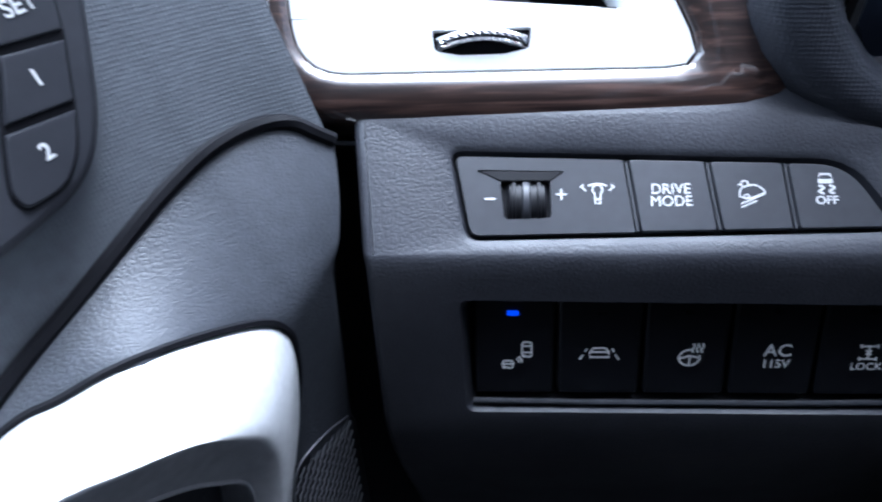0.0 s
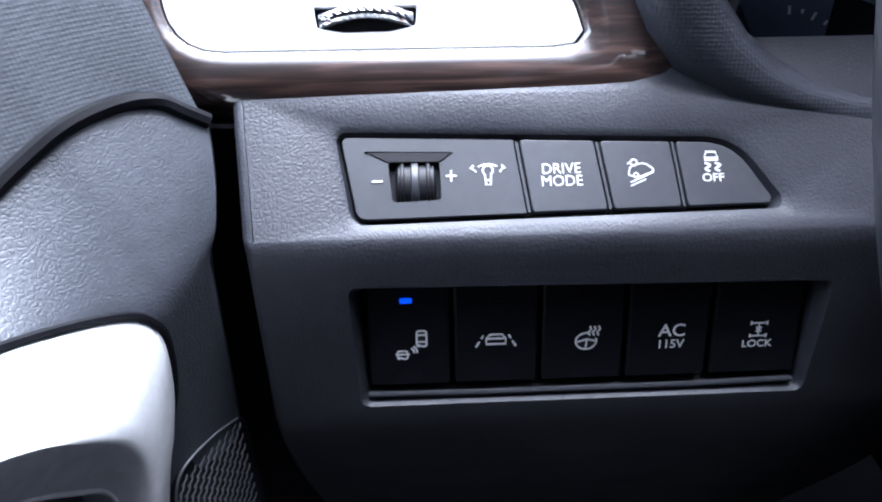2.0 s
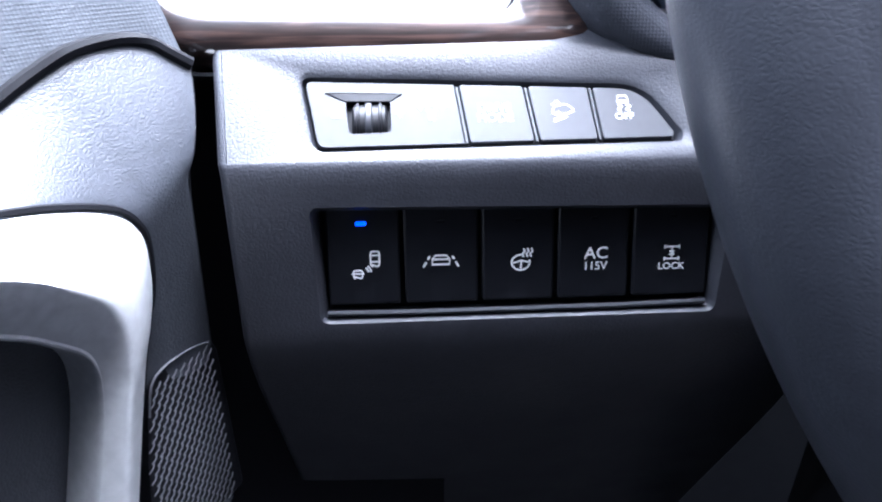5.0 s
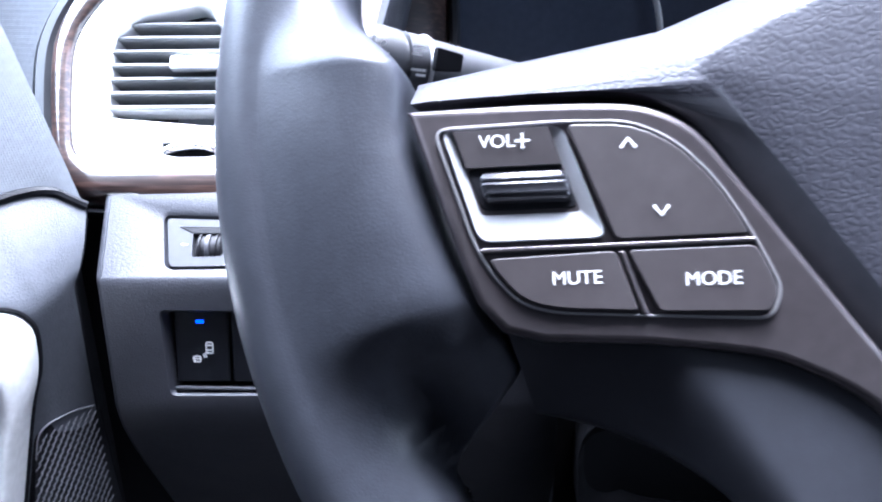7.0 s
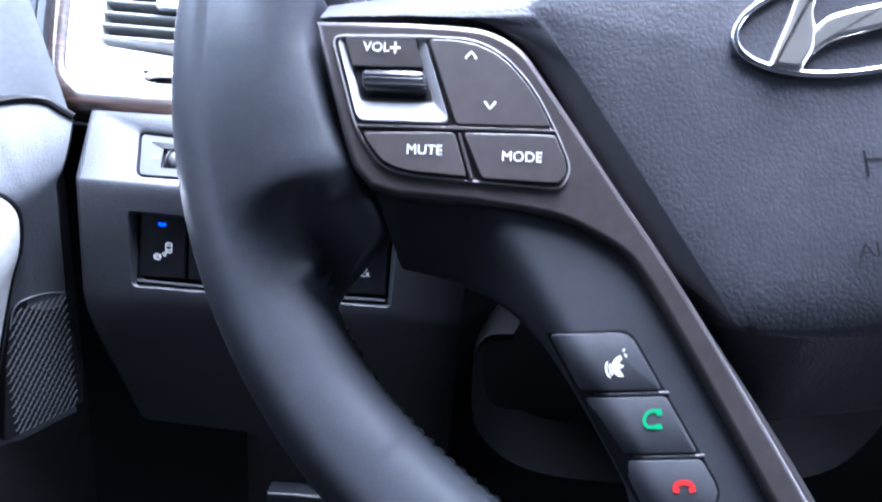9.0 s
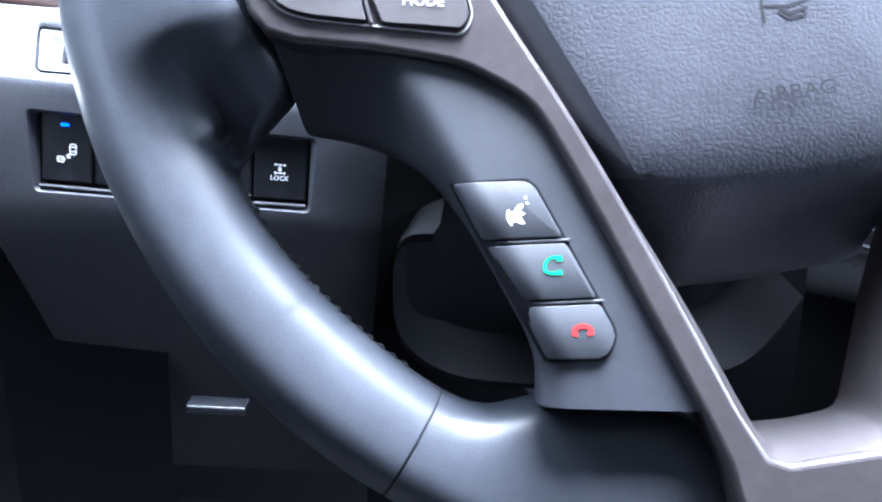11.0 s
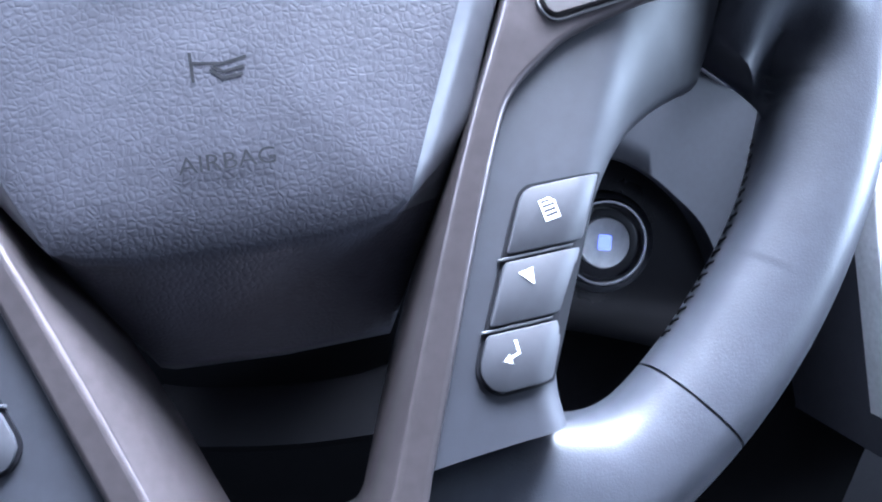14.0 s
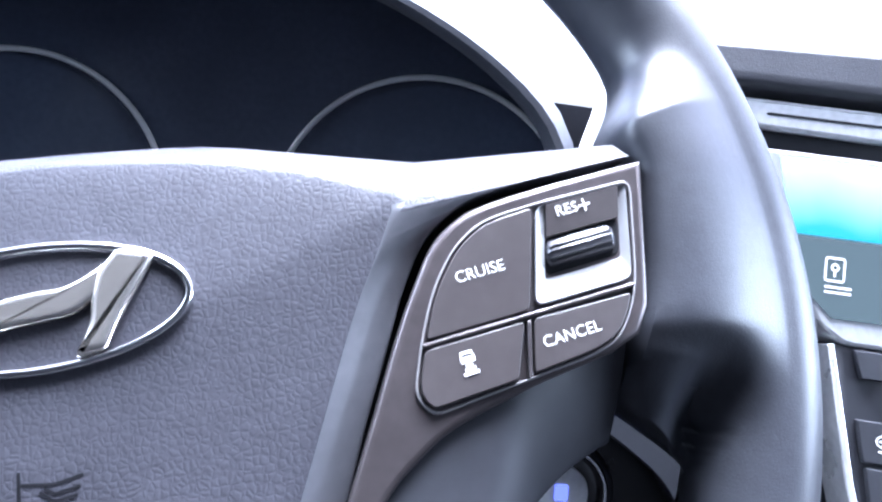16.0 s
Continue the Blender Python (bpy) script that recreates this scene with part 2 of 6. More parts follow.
def spline(pts, n=6, closed=False):
    """Smooth line through the points."""
    P = [Vector(p) for p in pts]
    k = len(P)
    out = []
    for i in range(k if closed else k - 1):
        if closed:
            a, b, c, d = P[i - 1], P[i], P[(i + 1) % k], P[(i + 2) % k]
        else:
            a, b, c, d = P[max(i - 1, 0)], P[i], P[i + 1], P[min(i + 2, k - 1)]
        for j in range(n):
            t = j / n
            out.append(0.5 * ((2 * b) + (c - a) * t + (2 * a - 5 * b + 4 * c - d) * t * t + (3 * b - a - 3 * c + d) * t ** 3))
    if not closed:
        out.append(P[-1])
    return [tuple(q) for q in out]


TWIST = radians(-2.3)


def across(p, share=1.0):
    """A point of the wheel's left half carried to the right half, which sits turned a little."""
    t = TWIST * share
    return (-p[0] * math.cos(t) - p[1] * math.sin(t), -p[0] * math.sin(t) + p[1] * math.cos(t))


def mirror(pts):
    return [across(p) for p in reversed(pts)]


def inner_share(z):
    k = min(1.0, max(0.0, (z + 0.02) / 0.03))
    return k * k * (3 - 2 * k)


def mirror_trim(pts):
    """The same for the trim and the cover, whose lower part sits straight."""
    return [across(p, inner_share(p[1])) for p in reversed(pts)]


def loft(bm, loops, closed=True, cap_first=False, cap_last=False, m=None):
    rows = [[bm.verts.new(Vector(p) if m is None else m @ Vector(p)) for p in l] for l in loops]
    n = len(rows[0])
    for a, b in zip(rows, rows[1:]):
        for i in range(n if closed else n - 1):
            j = (i + 1) % n
            bm.faces.new((a[i], a[j], b[j], b[i]))
    if cap_first:
        bm.faces.new(rows[0][::-1])
    if cap_last:
        bm.faces.new(rows[-1])
    return rows


def inset(pts, d):
    """The closed outline moved inwards by d."""
    n = len(pts)
    area = sum(pts[i - 1][0] * pts[i][1] - pts[i][0] * pts[i - 1][1] for i in range(n))
    s = 1 if area > 0 else -1
    out = []
    for i in range(n):
        a, p, b = Vector(pts[i - 1]), Vector(pts[i]), Vector(pts[(i + 1) % n])
        u, v = p - a, b - p
        u = u.normalized() if u.length > 1e-9 else v.normalized()
        v = v.normalized() if v.length > 1e-9 else u
        na, nb = Vector((-u.y, u.x)) * s, Vector((-v.y, v.x)) * s
        k = na + nb
        k = k / max(0.4, 1 + na.dot(nb))
        out.append(tuple(p + k * d))
    return out


def slab(pts, m, depth, bevel=0.0, bm=None, steps=3, top=0.0):
    """Flat piece on the plane m: outline, its front at height top, rounded front edge."""
    bm = bm or bmesh.new()
    loops = [[(x, y, top - depth) for x, y in pts]]
    if bevel:
        for j in range(steps + 1):
            a = math.pi / 2 * j / steps
            ins = inset(pts, bevel * (1 - math.cos(a))) if j else pts
            loops.append([(x, y, top - bevel + bevel * math.sin(a)) for x, y in ins])
    else:
        loops.append([(x, y, top) for x, y in pts])
    loft(bm, loops, cap_first=True, cap_last=True, m=m)
    return bm


def holed(outer, holes, m, bm):
    """Flat face with holes; returns nothing, adds to bm."""
    edges = []
    for loop in [outer] + holes:
        vs = [bm.verts.new(m @ Vector((*p, 0))) for p in loop]
        edges += [bm.edges.new((vs[i - 1], vs[i])) for i in range(len(vs))]
    bmesh.ops.triangle_fill(bm, use_beauty=True, use_dissolve=False, edges=edges)


def ring_frame(outer, inner, m, depth, bevel=0.0, bm=None, top=0.0):
    """Frame between two outlines of the same count."""
    bm = bm or bmesh.new()
    b = bevel
    loops = [[(x, y, top - depth) for x, y in outer], [(x, y, top - b) for x, y in outer]]
    if b:
        loops += [[(x, y, top - b * 0.3) for x, y in inset(outer, b * 0.3)], [(x, y, top) for x, y in inset(outer, b)],
                  [(x, y, top) for x, y in inset(inner, -b)], [(x, y, top - b * 0.3) for x, y in inset(inner, -b * 0.3)]]
    loops += [[(x, y, top - b) for x, y in inner], [(x, y, top - depth) for x, y in inner]]
    loft(bm, loops, m=m)
    return bm


def tube(path, radius, bm=None, n=10, closed=False, flat=1.0, m=None):
    """Round bar along a path; radius: one or one a point."""
    bm = bm or bmesh.new()
    P = [Vector(p) for p in path]
    loops = []
    up = Vector((0.13, 0.31, 0.94)).normalized()
    for i, p in enumerate(P):
        a = P[i - 1] if closed or i else p
        b = P[(i + 1) % len(P)] if closed or i < len(P) - 1 else p
        d = (b - a).normalized()
        s = d.cross(up).normalized()
        t = s.cross(d)
        r = radius[i] if isinstance(radius, (list, tuple)) else radius
        loops.append([p + s * r * math.cos(2 * math.pi * j / n) + t * r * flat * math.sin(2 * math.pi * j / n) for j in range(n)])
    if closed:
        loops.append(loops[0])
    loft(bm, loops, cap_first=not closed, cap_last=not closed, m=m)
    if closed:
        bmesh.ops.remove_doubles(bm, verts=bm.verts, dist=1e-7)
    return bm


def stroke(lines, width, m, lift=0.00018, bm=None):
    """Symbol made of thin raised strokes: each line a list of points (closed if first equals last)."""
    bm = bm or bmesh.new()
    for l in lines:
        P = [Vector(p) for p in l]
        closed = (P[0] - P[-1]).length < 1e-9
        if closed:
            P = P[:-1]
        left, right = [], []
        k = len(P)
        for i, p in enumerate(P):
            a = P[i - 1] if closed or i else p
            b = P[(i + 1) % k] if closed or i < k - 1 else p
            d = b - a
            d = d.normalized() if d.length > 1e-9 else Vector((1, 0))
            o = Vector((-d.y, d.x)) * width / 2
            left.append((p.x + o.x, p.y + o.y))
            right.append((p.x - o.x, p.y - o.y))
        for i in range(k if closed else k - 1):
            j = (i + 1) % k
            vs = [bm.verts.new(m @ Vector((*q, lift))) for q in (left[i], left[j], right[j], right[i])]
            bm.faces.new(vs)
    return bm


def fill(pts, m, lift=0.00018, bm=None):
    bm = bm or bmesh.new()
    bm.faces.new([bm.verts.new(m @ Vector((*p, lift))) for p in pts])
    return bm


def arc(cx, cy, r, a0, a1, n=12, ry=None):
    ry = ry or r
    return [(cx + r * math.cos(radians(a0 + (a1 - a0) * i / n)), cy + ry * math.sin(radians(a0 + (a1 - a0) * i / n))) for i in range(n + 1)]


def words(body, size, m, lift=0.00018, stretch=1.0, deep=0.0, bold=0.0):
    """Lettering in the built-in font, centred on the plane m."""
    cu = bpy.data.curves.new("words", "FONT")
    cu.body, cu.size, cu.align_x, cu.align_y, cu.space_line = body, 1.0, "CENTER", "CENTER", 0.82
    cu.extrude, cu.offset, cu.resolution_u = deep / size, bold / size, 4
    ob = bpy.data.objects.new("words", cu)
    scene.collection.objects.link(ob)
    dg = bpy.context.evaluated_depsgraph_get()
    me = bpy.data.meshes.new_from_object(ob.evaluated_get(dg))
    bpy.data.objects.remove(ob)
    bpy.data.curves.remove(cu)
    bm = bmesh.new()
    bm.from_mesh(me)
    bpy.data.meshes.remove(me)
    bmesh.ops.transform(bm, matrix=m @ Matrix.Translation((0, 0, lift)) @ Matrix.Diagonal((stretch * size, size, size, 1)), verts=bm.verts)
    return bm


def at(m, x, y, turn=0.0):
    """The plane m moved to a point of it and turned by degrees."""
    return m @ pose(x, y, 0, 0, 0, turn)

# ================================================================ steering wheel (x right, y away from the driver, z up in the wheel's plane)
wheel = thing("steering_wheel", WHEEL, "dark grey leather steering wheel with taupe V-shaped trim, slightly turned", "steering wheel")
R_RIM, FACE_Y = 0.171, -0.0275


def face(y=FACE_Y):
    return frame_of((0, y, 0), (1, 0, 0), (0, 0, 1))


# outline of the lower spokes (left half)
ALONG_TRIM = [(-0.1248, -0.0232), (-0.0991, -0.0308), (-0.0804, -0.0368), (-0.0726, -0.0416), (-0.0646, -0.0485), (-0.0594, -0.0568), (-0.0502, -0.0803), (-0.0400, -0.1084), (-0.0318, -0.1304)]
ALONG_GAP = [(-0.1225, -0.0424), (-0.1160, -0.0448), (-0.1085, -0.0480), (-0.1005, -0.0528), (-0.0945, -0.0575), (-0.0880, -0.0652), (-0.0806, -0.0790), (-0.0715, -0.1025), (-0.0694, -0.1110), (-0.0692, -0.1165), (-0.0704, -0.1240)]
GAP_LINE = spline(ALONG_GAP, 4)


def drop(x, z):
    """How far the lower spoke (left half) curves away from the driver near the opening: broadly at its root, tightly beside the keys."""
    best, where = 1.0, 0.0
    p = Vector((x, z))
    for i, (a, b) in enumerate(zip(GAP_LINE, GAP_LINE[1:])):
        a, b = Vector(a), Vector(b)
        k = min(1.0, max(0.0, (p - a).dot(b - a) / (b - a).length_squared))
        d = (a.lerp(b, k) - p).length
        if d < best:
            best, where = d, (i + k) / (len(GAP_LINE) - 1)
    k = min(1.0, where / 0.60)
    k = 1 - k * k * (3 - 2 * k)
    return (0.0032 + 0.0165 * k) * max(0.0, 1 - best / (0.0065 + 0.0215 * k)) ** (2 - 0.7 * k)


# how far the leather reaches inwards from the rim's middle line, by angle (left half)
REACH = [(90, 0.0155), (148, 0.0155), (154, 0.0158), (158, 0.0166), (160.4, 0.0195), (162.7, 0.0255), (164.2, 0.0315), (165.8, 0.0348), (167.5, 0.0352), (170.5, 0.0342), (176, 0.0372), (180, 0.0388),
         (186, 0.0415), (190, 0.0440), (195.4, 0.0450), (196.4, 0.0430), (197.2, 0.0350), (197.8, 0.0265), (198.4, 0.0205), (200, 0.0178), (205, 0.0172), (220, 0.0182), (233, 0.0180), (236, 0.0190), (238.5, 0.0225),
         (240.5, 0.0280), (243, 0.0295), (248, 0.0318), (255, 0.0347), (258, 0.0335), (261, 0.0270), (264, 0.0200), (270, 0.0180)]


def reach(th):
    th = (th + 90) % 360 - 90
    if th < 90:
        th = 180 - th - 2.3
    for (a, ra), (b, rb) in zip(REACH, REACH[1:]):
        if a <= th <= b:
            k = (th - a) / (b - a)
            return ra + (rb - ra) * k
    return 0.0155


def swell(th):
    """How far the leather's front rises towards the trim; it falls away to the opening below the spoke."""
    th = (th + 90) % 360 - 90
    if th < 90:
        th = 180 - th - 2.3
    if th > 215:
        return 0.0030
    k = min(1.0, max(0.0, (th - 185) / 13))
    return 0.0145 - 0.0095 * k * k * (3 - 2 * k)


def thinning(th):
    """Share by which the leather thins towards the opening below the spoke."""
    th = (th + 90) % 360 - 90
    if th < 90:
        th = 180 - th - 2.3
    k = min(1.0, max(0.0, (th - 186.5) / 11))
    return k * k * (3 - 2 * k) * (1 if th < 201 else max(0.0, 1 - (th - 201) / 9))


def rim_point(th, phi, grow=0.0):
    """th: degrees round the rim from the right, anticlockwise; phi: degrees round its section from the front, outwards."""
    a, b = 0.0146 + grow, 0.0162 + grow
    c, s = math.cos(radians(phi)), math.sin(radians(phi))
    if s >= 0:
        return Vector(((R_RIM + a * s) * math.cos(radians(th)), -b * c, (R_RIM + a * s) * math.sin(radians(th))))
    ain = sum(reach(th + d) for d in (-2.1, -1.4, -0.7, 0, 0.7, 1.4, 2.1)) / 7 + grow
    w = min(1.0, max(0.0, (ain - 0.0155) / 0.018))
    q = -s
    e = 1 + 1.6 * w
    # fuller section where the spoke grows out, its front rising to the trim
    y = -b * math.copysign(abs(c) ** (1 / (1 + 1.2 * w)), c)
    if c > 0:
        y -= swell(th) * w * q * q * (3 - 2 * q) * (1 if c > 0.25 else c / 0.25)
    d = ain * q ** (1 + 0.5 * w)
    k = thinning(th)
    y = y * (1 - k) - k * math.copysign(max(b * math.sqrt(max(0.0, 1 - (d / 0.0185) ** 2)), 0.0030 * abs(c)), c)
    r = R_RIM - d
    left = (th + 90) % 360 - 90
    left = 180 - left - 2.3 if left < 90 else left
    if c > 0 and 184 < left < 200 and d > 0.020:
        # beside the lower spoke the leather lies level with it
        k = min(1.0, (d - 0.020) / 0.016) * min(1.0, (left - 184) / 6) * min(1.0, (200 - left) / 1.5)
        k = k * k * (3 - 2 * k)
        level = FACE_Y + 0.0026 + drop(r * math.cos(radians(left)), r * math.sin(radians(left)))
        y = y * (1 - k) + k * level * (1 if c > 0.25 else c / 0.25)
    return Vector((r * math.cos(radians(th)), y, r * math.sin(radians(th))))


def rim_piece(a0, a1, n, grow=0.0, m=56):
    bm = bmesh.new()
    loops = [[rim_point(a0 + (a1 - a0) * i / n, 360 * j / m, grow) for j in range(m)] for i in range(n + 1)]
    loft(bm, loops, cap_first=True, cap_last=True)
    return bm


rim = part("rim", rim_piece(-51.52, 231.52, 850), LEATHER, wheel)
part("rim_base", rim_piece(231.78, 308.22, 76), LEATHER, wheel, "smooth leather lower section of the rim")
for a in (231.65, 308.35):
    part("rim_seam", rim_piece(a - 0.20, a + 0.20, 2, -0.0004), SEAL, wheel, "dark seam line round the rim")
# stitching along the inner edge of the rim
for a0, a1 in ((202, 228), (-48, -24)):
    bm = bmesh.new()
    k = 17
    for i in range(k):
        t0 = a0 + (a1 - a0) * i / k
        t1 = t0 + (a1 - a0) / k * 0.62
        tube([rim_point(t0, 262), rim_point((t0 + t1) / 2, 266, 0.0005), rim_point(t1, 270)], 0.00042, bm, 5)
    tagged(part("stitching", bm, SEAL, rim), "dark thread stitched in a row", kind="stuff")

# trim: outline of the left half_in, from the outer top corner round
TRIM_TOP = [(-0.1345, 0.0226), (-0.112, 0.0186), (-0.0960, 0.0150), (-0.0880, 0.0118), (-0.0815, 0.0060), (-0.0765, -0.0040), (-0.0711, -0.0158)]
TRIM_IN = [(-0.0625, -0.0350), (-0.0544, -0.0526), (-0.0445, -0.0765), (-0.0335, -0.1050), (-0.0240, -0.1310)]
TRIM_OUT = [(-0.0288, -0.1431), (-0.0327, -0.1312), (-0.0407, -0.1090), (-0.0508, -0.0810), (-0.0600, -0.0572), (-0.0650, -0.0488),
            (-0.0730, -0.0422), (-0.0812, -0.0374), (-0.1005, -0.0312), (-0.1255, -0.0236), (-0.1310, -0.0050)]
half_in = spline(TRIM_TOP[1:] + TRIM_IN, 3)
inner_left = [TRIM_TOP[0]] + half_in + [(-0.0186, -0.1430), (-0.0140, -0.1452)]
outer_left = [(-0.0268, -0.1600)] + TRIM_OUT[:1] + spline(TRIM_OUT[1:], 3)

# order: left top corner, down the inside, across, up the right inside, right outside down, bottom, left outside up
TRIM_POLY = inner_left + mirror_trim(inner_left) + mirror_trim(outer_left) + outer_left
bm = slab(TRIM_POLY, face(), 0.010, 0.0017, steps=4)
trim = part("spoke_trim", bm, TRIM, wheel, "taupe metallic V-shaped trim", angle=30)
# inner slopes of the V
ridge = [(-0.0544, -0.0526), (-0.0445, -0.0765), (-0.0335, -0.1050), (-0.0240, -0.1310), (-0.0186, -0.1430), (-0.0140, -0.1452), (0.0, -0.1462)]
low = [(-0.0535, -0.0540), (-0.0405, -0.0790), (-0.0280, -0.1070), (-0.0185, -0.1318), (-0.0155, -0.1388), (-0.0115, -0.1412), (0.0, -0.1420)]
ridge, low = spline(ridge, 4), spline(low, 4)
ridge, low = ridge + mirror_trim(ridge)[1:], low + mirror_trim(low)[1:]
bm = bmesh.new()
loft(bm, [[(x, FACE_Y + 0.0012, z) for x, z in ridge], [(x * 0.4 + u * 0.6, FACE_Y + 0.007, z * 0.4 + w * 0.6) for (x, z), (u, w) in zip(ridge, low)],
          [(x, FACE_Y + 0.017, z) for x, z in low], [(x, FACE_Y + 0.030, z) for x, z in low]], closed=False)
part("trim_slope", bm, TRIM, trim, "taupe inner slope of the V")

# airbag cover
FACE_EDGE = [(0, 0.0315), (0.030, 0.0302), (0.055, 0.0258), (0.066, 0.0220), (0.0712, 0.0194), (0.0736, 0.0170), (0.0732, 0.0145), (0.0714, 0.0105), (0.0686, 0.0040), (0.0655, -0.003),
             (0.0606, -0.0145), (0.0528, -0.033), (0.0466, -0.0476), (0.0372, -0.0700), (0.0325, -0.0733), (0.02, -0.0750), (0, -0.0756)]
OUT_EDGE = [(0, 0.0388), (0.030, 0.0386), (0.055, 0.0350), (0.081, 0.0298), (0.1315, 0.0300), (0.1338, 0.0252), (0.112, 0.0210), (0.0945, 0.0173), (0.0865, 0.0135), (0.0798, 0.0070),
            (0.0745, -0.0040), (0.0698, -0.0160), (0.0615, -0.0350), (0.0550, -0.0515), (0.0430, -0.0740), (0.0300, -0.0995), (0, -0.1005)]
OUT_Y = [-0.014, -0.014, -0.014, -0.0165, -0.0188, -0.0228, -0.0254, -0.0252, -0.0240, -0.0222, -0.0212, -0.0210, -0.0208, -0.0200, -0.009, 0.006, 0.006]
LEFT_WIDER = 0.0030


def rows3(p, ys, n=4):
    pts = [(x, y, z) for (x, z), y in zip(p, ys)]
    q = spline(pts[:4], n)[:-1]
    for a, b in zip(pts[3:6], pts[4:7]):
        q += [tuple(Vector(a).lerp(Vector(b), i / n)) for i in range(n)]
    q += spline(pts[6:13], n)[:-1] + [tuple(Vector(a).lerp(Vector(b), i / n)) for a, b in zip(pts[12:], pts[13:]) for i in range(n)] + [pts[-1]]
    right = [(across((-x, z), inner_share(z))[0] if x > 1e-6 else x, y, across((-x, z), inner_share(z))[1] if x > 1e-6 else z) for x, y, z in q]
    return right + [(-x - LEFT_WIDER * (1 if abs(y - FACE_Y) < 0.002 and z < 0.0245 else 0) * min(1.0, x / 0.036), y, z) for x, y, z in reversed(q[1:-1])]


roll = lambda z: 0.0024 * min(1.0, max(0.0, (-z - 0.059) / 0.0166)) ** 2
edge = [(x, y + roll(z), z) for x, y, z in rows3(FACE_EDGE, [FACE_Y + 0.0006] * len(FACE_EDGE))]
outer = rows3(OUT_EDGE, OUT_Y)
bm = bmesh.new()
cz = -0.018
ins = lambda k, y: [(x * k, y + roll(cz + (z - cz) * k), cz + (z - cz) * k) for x, _, z in edge]
mixed = [tuple(Vector(a) * 0.94 + Vector(b) * 0.06 + Vector((0, -0.0001, 0))) for a, b in zip(edge, outer)]
near = [tuple(Vector(a) * 0.06 + Vector(b) * 0.94 + Vector((0, -0.0004, 0))) for a, b in zip(edge, outer)]
back = [(x * 0.985, y + 0.012, z if z > -0.09 else z - 0.002) for x, y, z in outer]
loft(bm, [ins(0.25, FACE_Y - 0.0022), ins(0.5, FACE_Y - 0.0018), ins(0.75, FACE_Y - 0.0009), ins(0.85, FACE_Y - 0.0005), ins(0.93, FACE_Y - 0.0001), ins(0.975, FACE_Y + 0.0003),
          edge, mixed, near, outer, back], cap_first=True)
pad = part("airbag_cover", bm, PAD, wheel, "grained dark grey airbag cover with bevelled sides", angle=48)
# crisp crease between the face and its side bevels
crease = {(round(x, 5), round(z, 5)) for x, y, z in edge if abs(x) > 0.035 and -0.072 < z < 0.006}
for e in pad.data.edges:
    ends = [pad.data.vertices[i].co for i in e.vertices]
    if all((round(c.x, 5), round(c.z, 5)) in crease for c in ends):
        e.use_edge_sharp = True
    elif all(c.z < -0.056 and abs(c.y - FACE_Y - 0.0016) < 0.0030 for c in ends):
        e.use_edge_sharp = False
# the bevels get the base colour that carries their window light
pad.data.materials.append(PADSIDE_LIT)
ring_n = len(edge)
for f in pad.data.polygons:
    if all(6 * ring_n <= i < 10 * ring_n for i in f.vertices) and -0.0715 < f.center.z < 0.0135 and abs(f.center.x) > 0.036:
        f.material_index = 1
# hub behind the cover
hub = [(-0.130, 0.022), (-0.085, 0.026), (0.085, 0.026), (0.130, 0.022), (0.090, -0.010), (0.044, -0.056), (0.028, -0.076), (-0.028, -0.076), (-0.044, -0.056), (-0.090, -0.010)]
part("hub_back", slab(hub, face(-0.010), 0.040), SEAL, wheel, "black rear housing of the hub")


EMB = face(FACE_Y - 0.0024)
emblem_c = (-0.0004, -0.0008)
ell = [(emblem_c[0] + 0.0311 * math.cos(radians(a)), emblem_c[1] + 0.0137 * math.sin(radians(a))) for a in range(0, 360, 6)]
ell_in = [(emblem_c[0] + 0.0286 * math.cos(radians(a)), emblem_c[1] + 0.0116 * math.sin(radians(a))) for a in range(0, 360, 6)]
bm = tube([(x, y, 0.0004) for x, y in [((a[0] + b[0]) / 2, (a[1] + b[1]) / 2) for a, b in zip(ell, ell_in)]], 0.00095, None, 10, True, 1.0, EMB)
ring = part("emblem_ring", bm, CHROME, wheel, "oval chrome ring of the emblem")
legp = [(0.0066, -0.0122), (0.0128, -0.0112), (0.0160, -0.0048), (0.0236, 0.0076), (0.0158, 0.0098), (0.0118, 0.0052), (0.0104, 0.0000), (0.0100, -0.0050)]
for f in (lambda p: p, lambda p: [(2 * emblem_c[0] - x, 2 * emblem_c[1] - z) for x, z in p]):
    part("emblem_bar", slab(rounded(f(legp), 0.0016, 4), EMB, 0.0015, 0.0016, steps=4, top=0.0024), EMBLEM, ring)
cross = spline([(-0.0150, -0.0040), (-0.0085, 0.0012), (-0.0010, 0.0026), (0.0060, 0.0032), (0.0130, 0.0068)], 5)
lowc = spline([(-0.0140, -0.0084), (-0.0075, -0.0050), (0.0002, -0.0040), (0.0076, -0.0028), (0.0140, 0.0024)], 5)
part("emblem_bar", slab(cross + lowc[::-1], EMB, 0.0015, 0.0014, steps=4, top=0.0019), EMBLEM, ring)
part("emblem_ground", slab(ell_in, EMB, 0.0012), PAD, ring, "dark ground of the emblem")

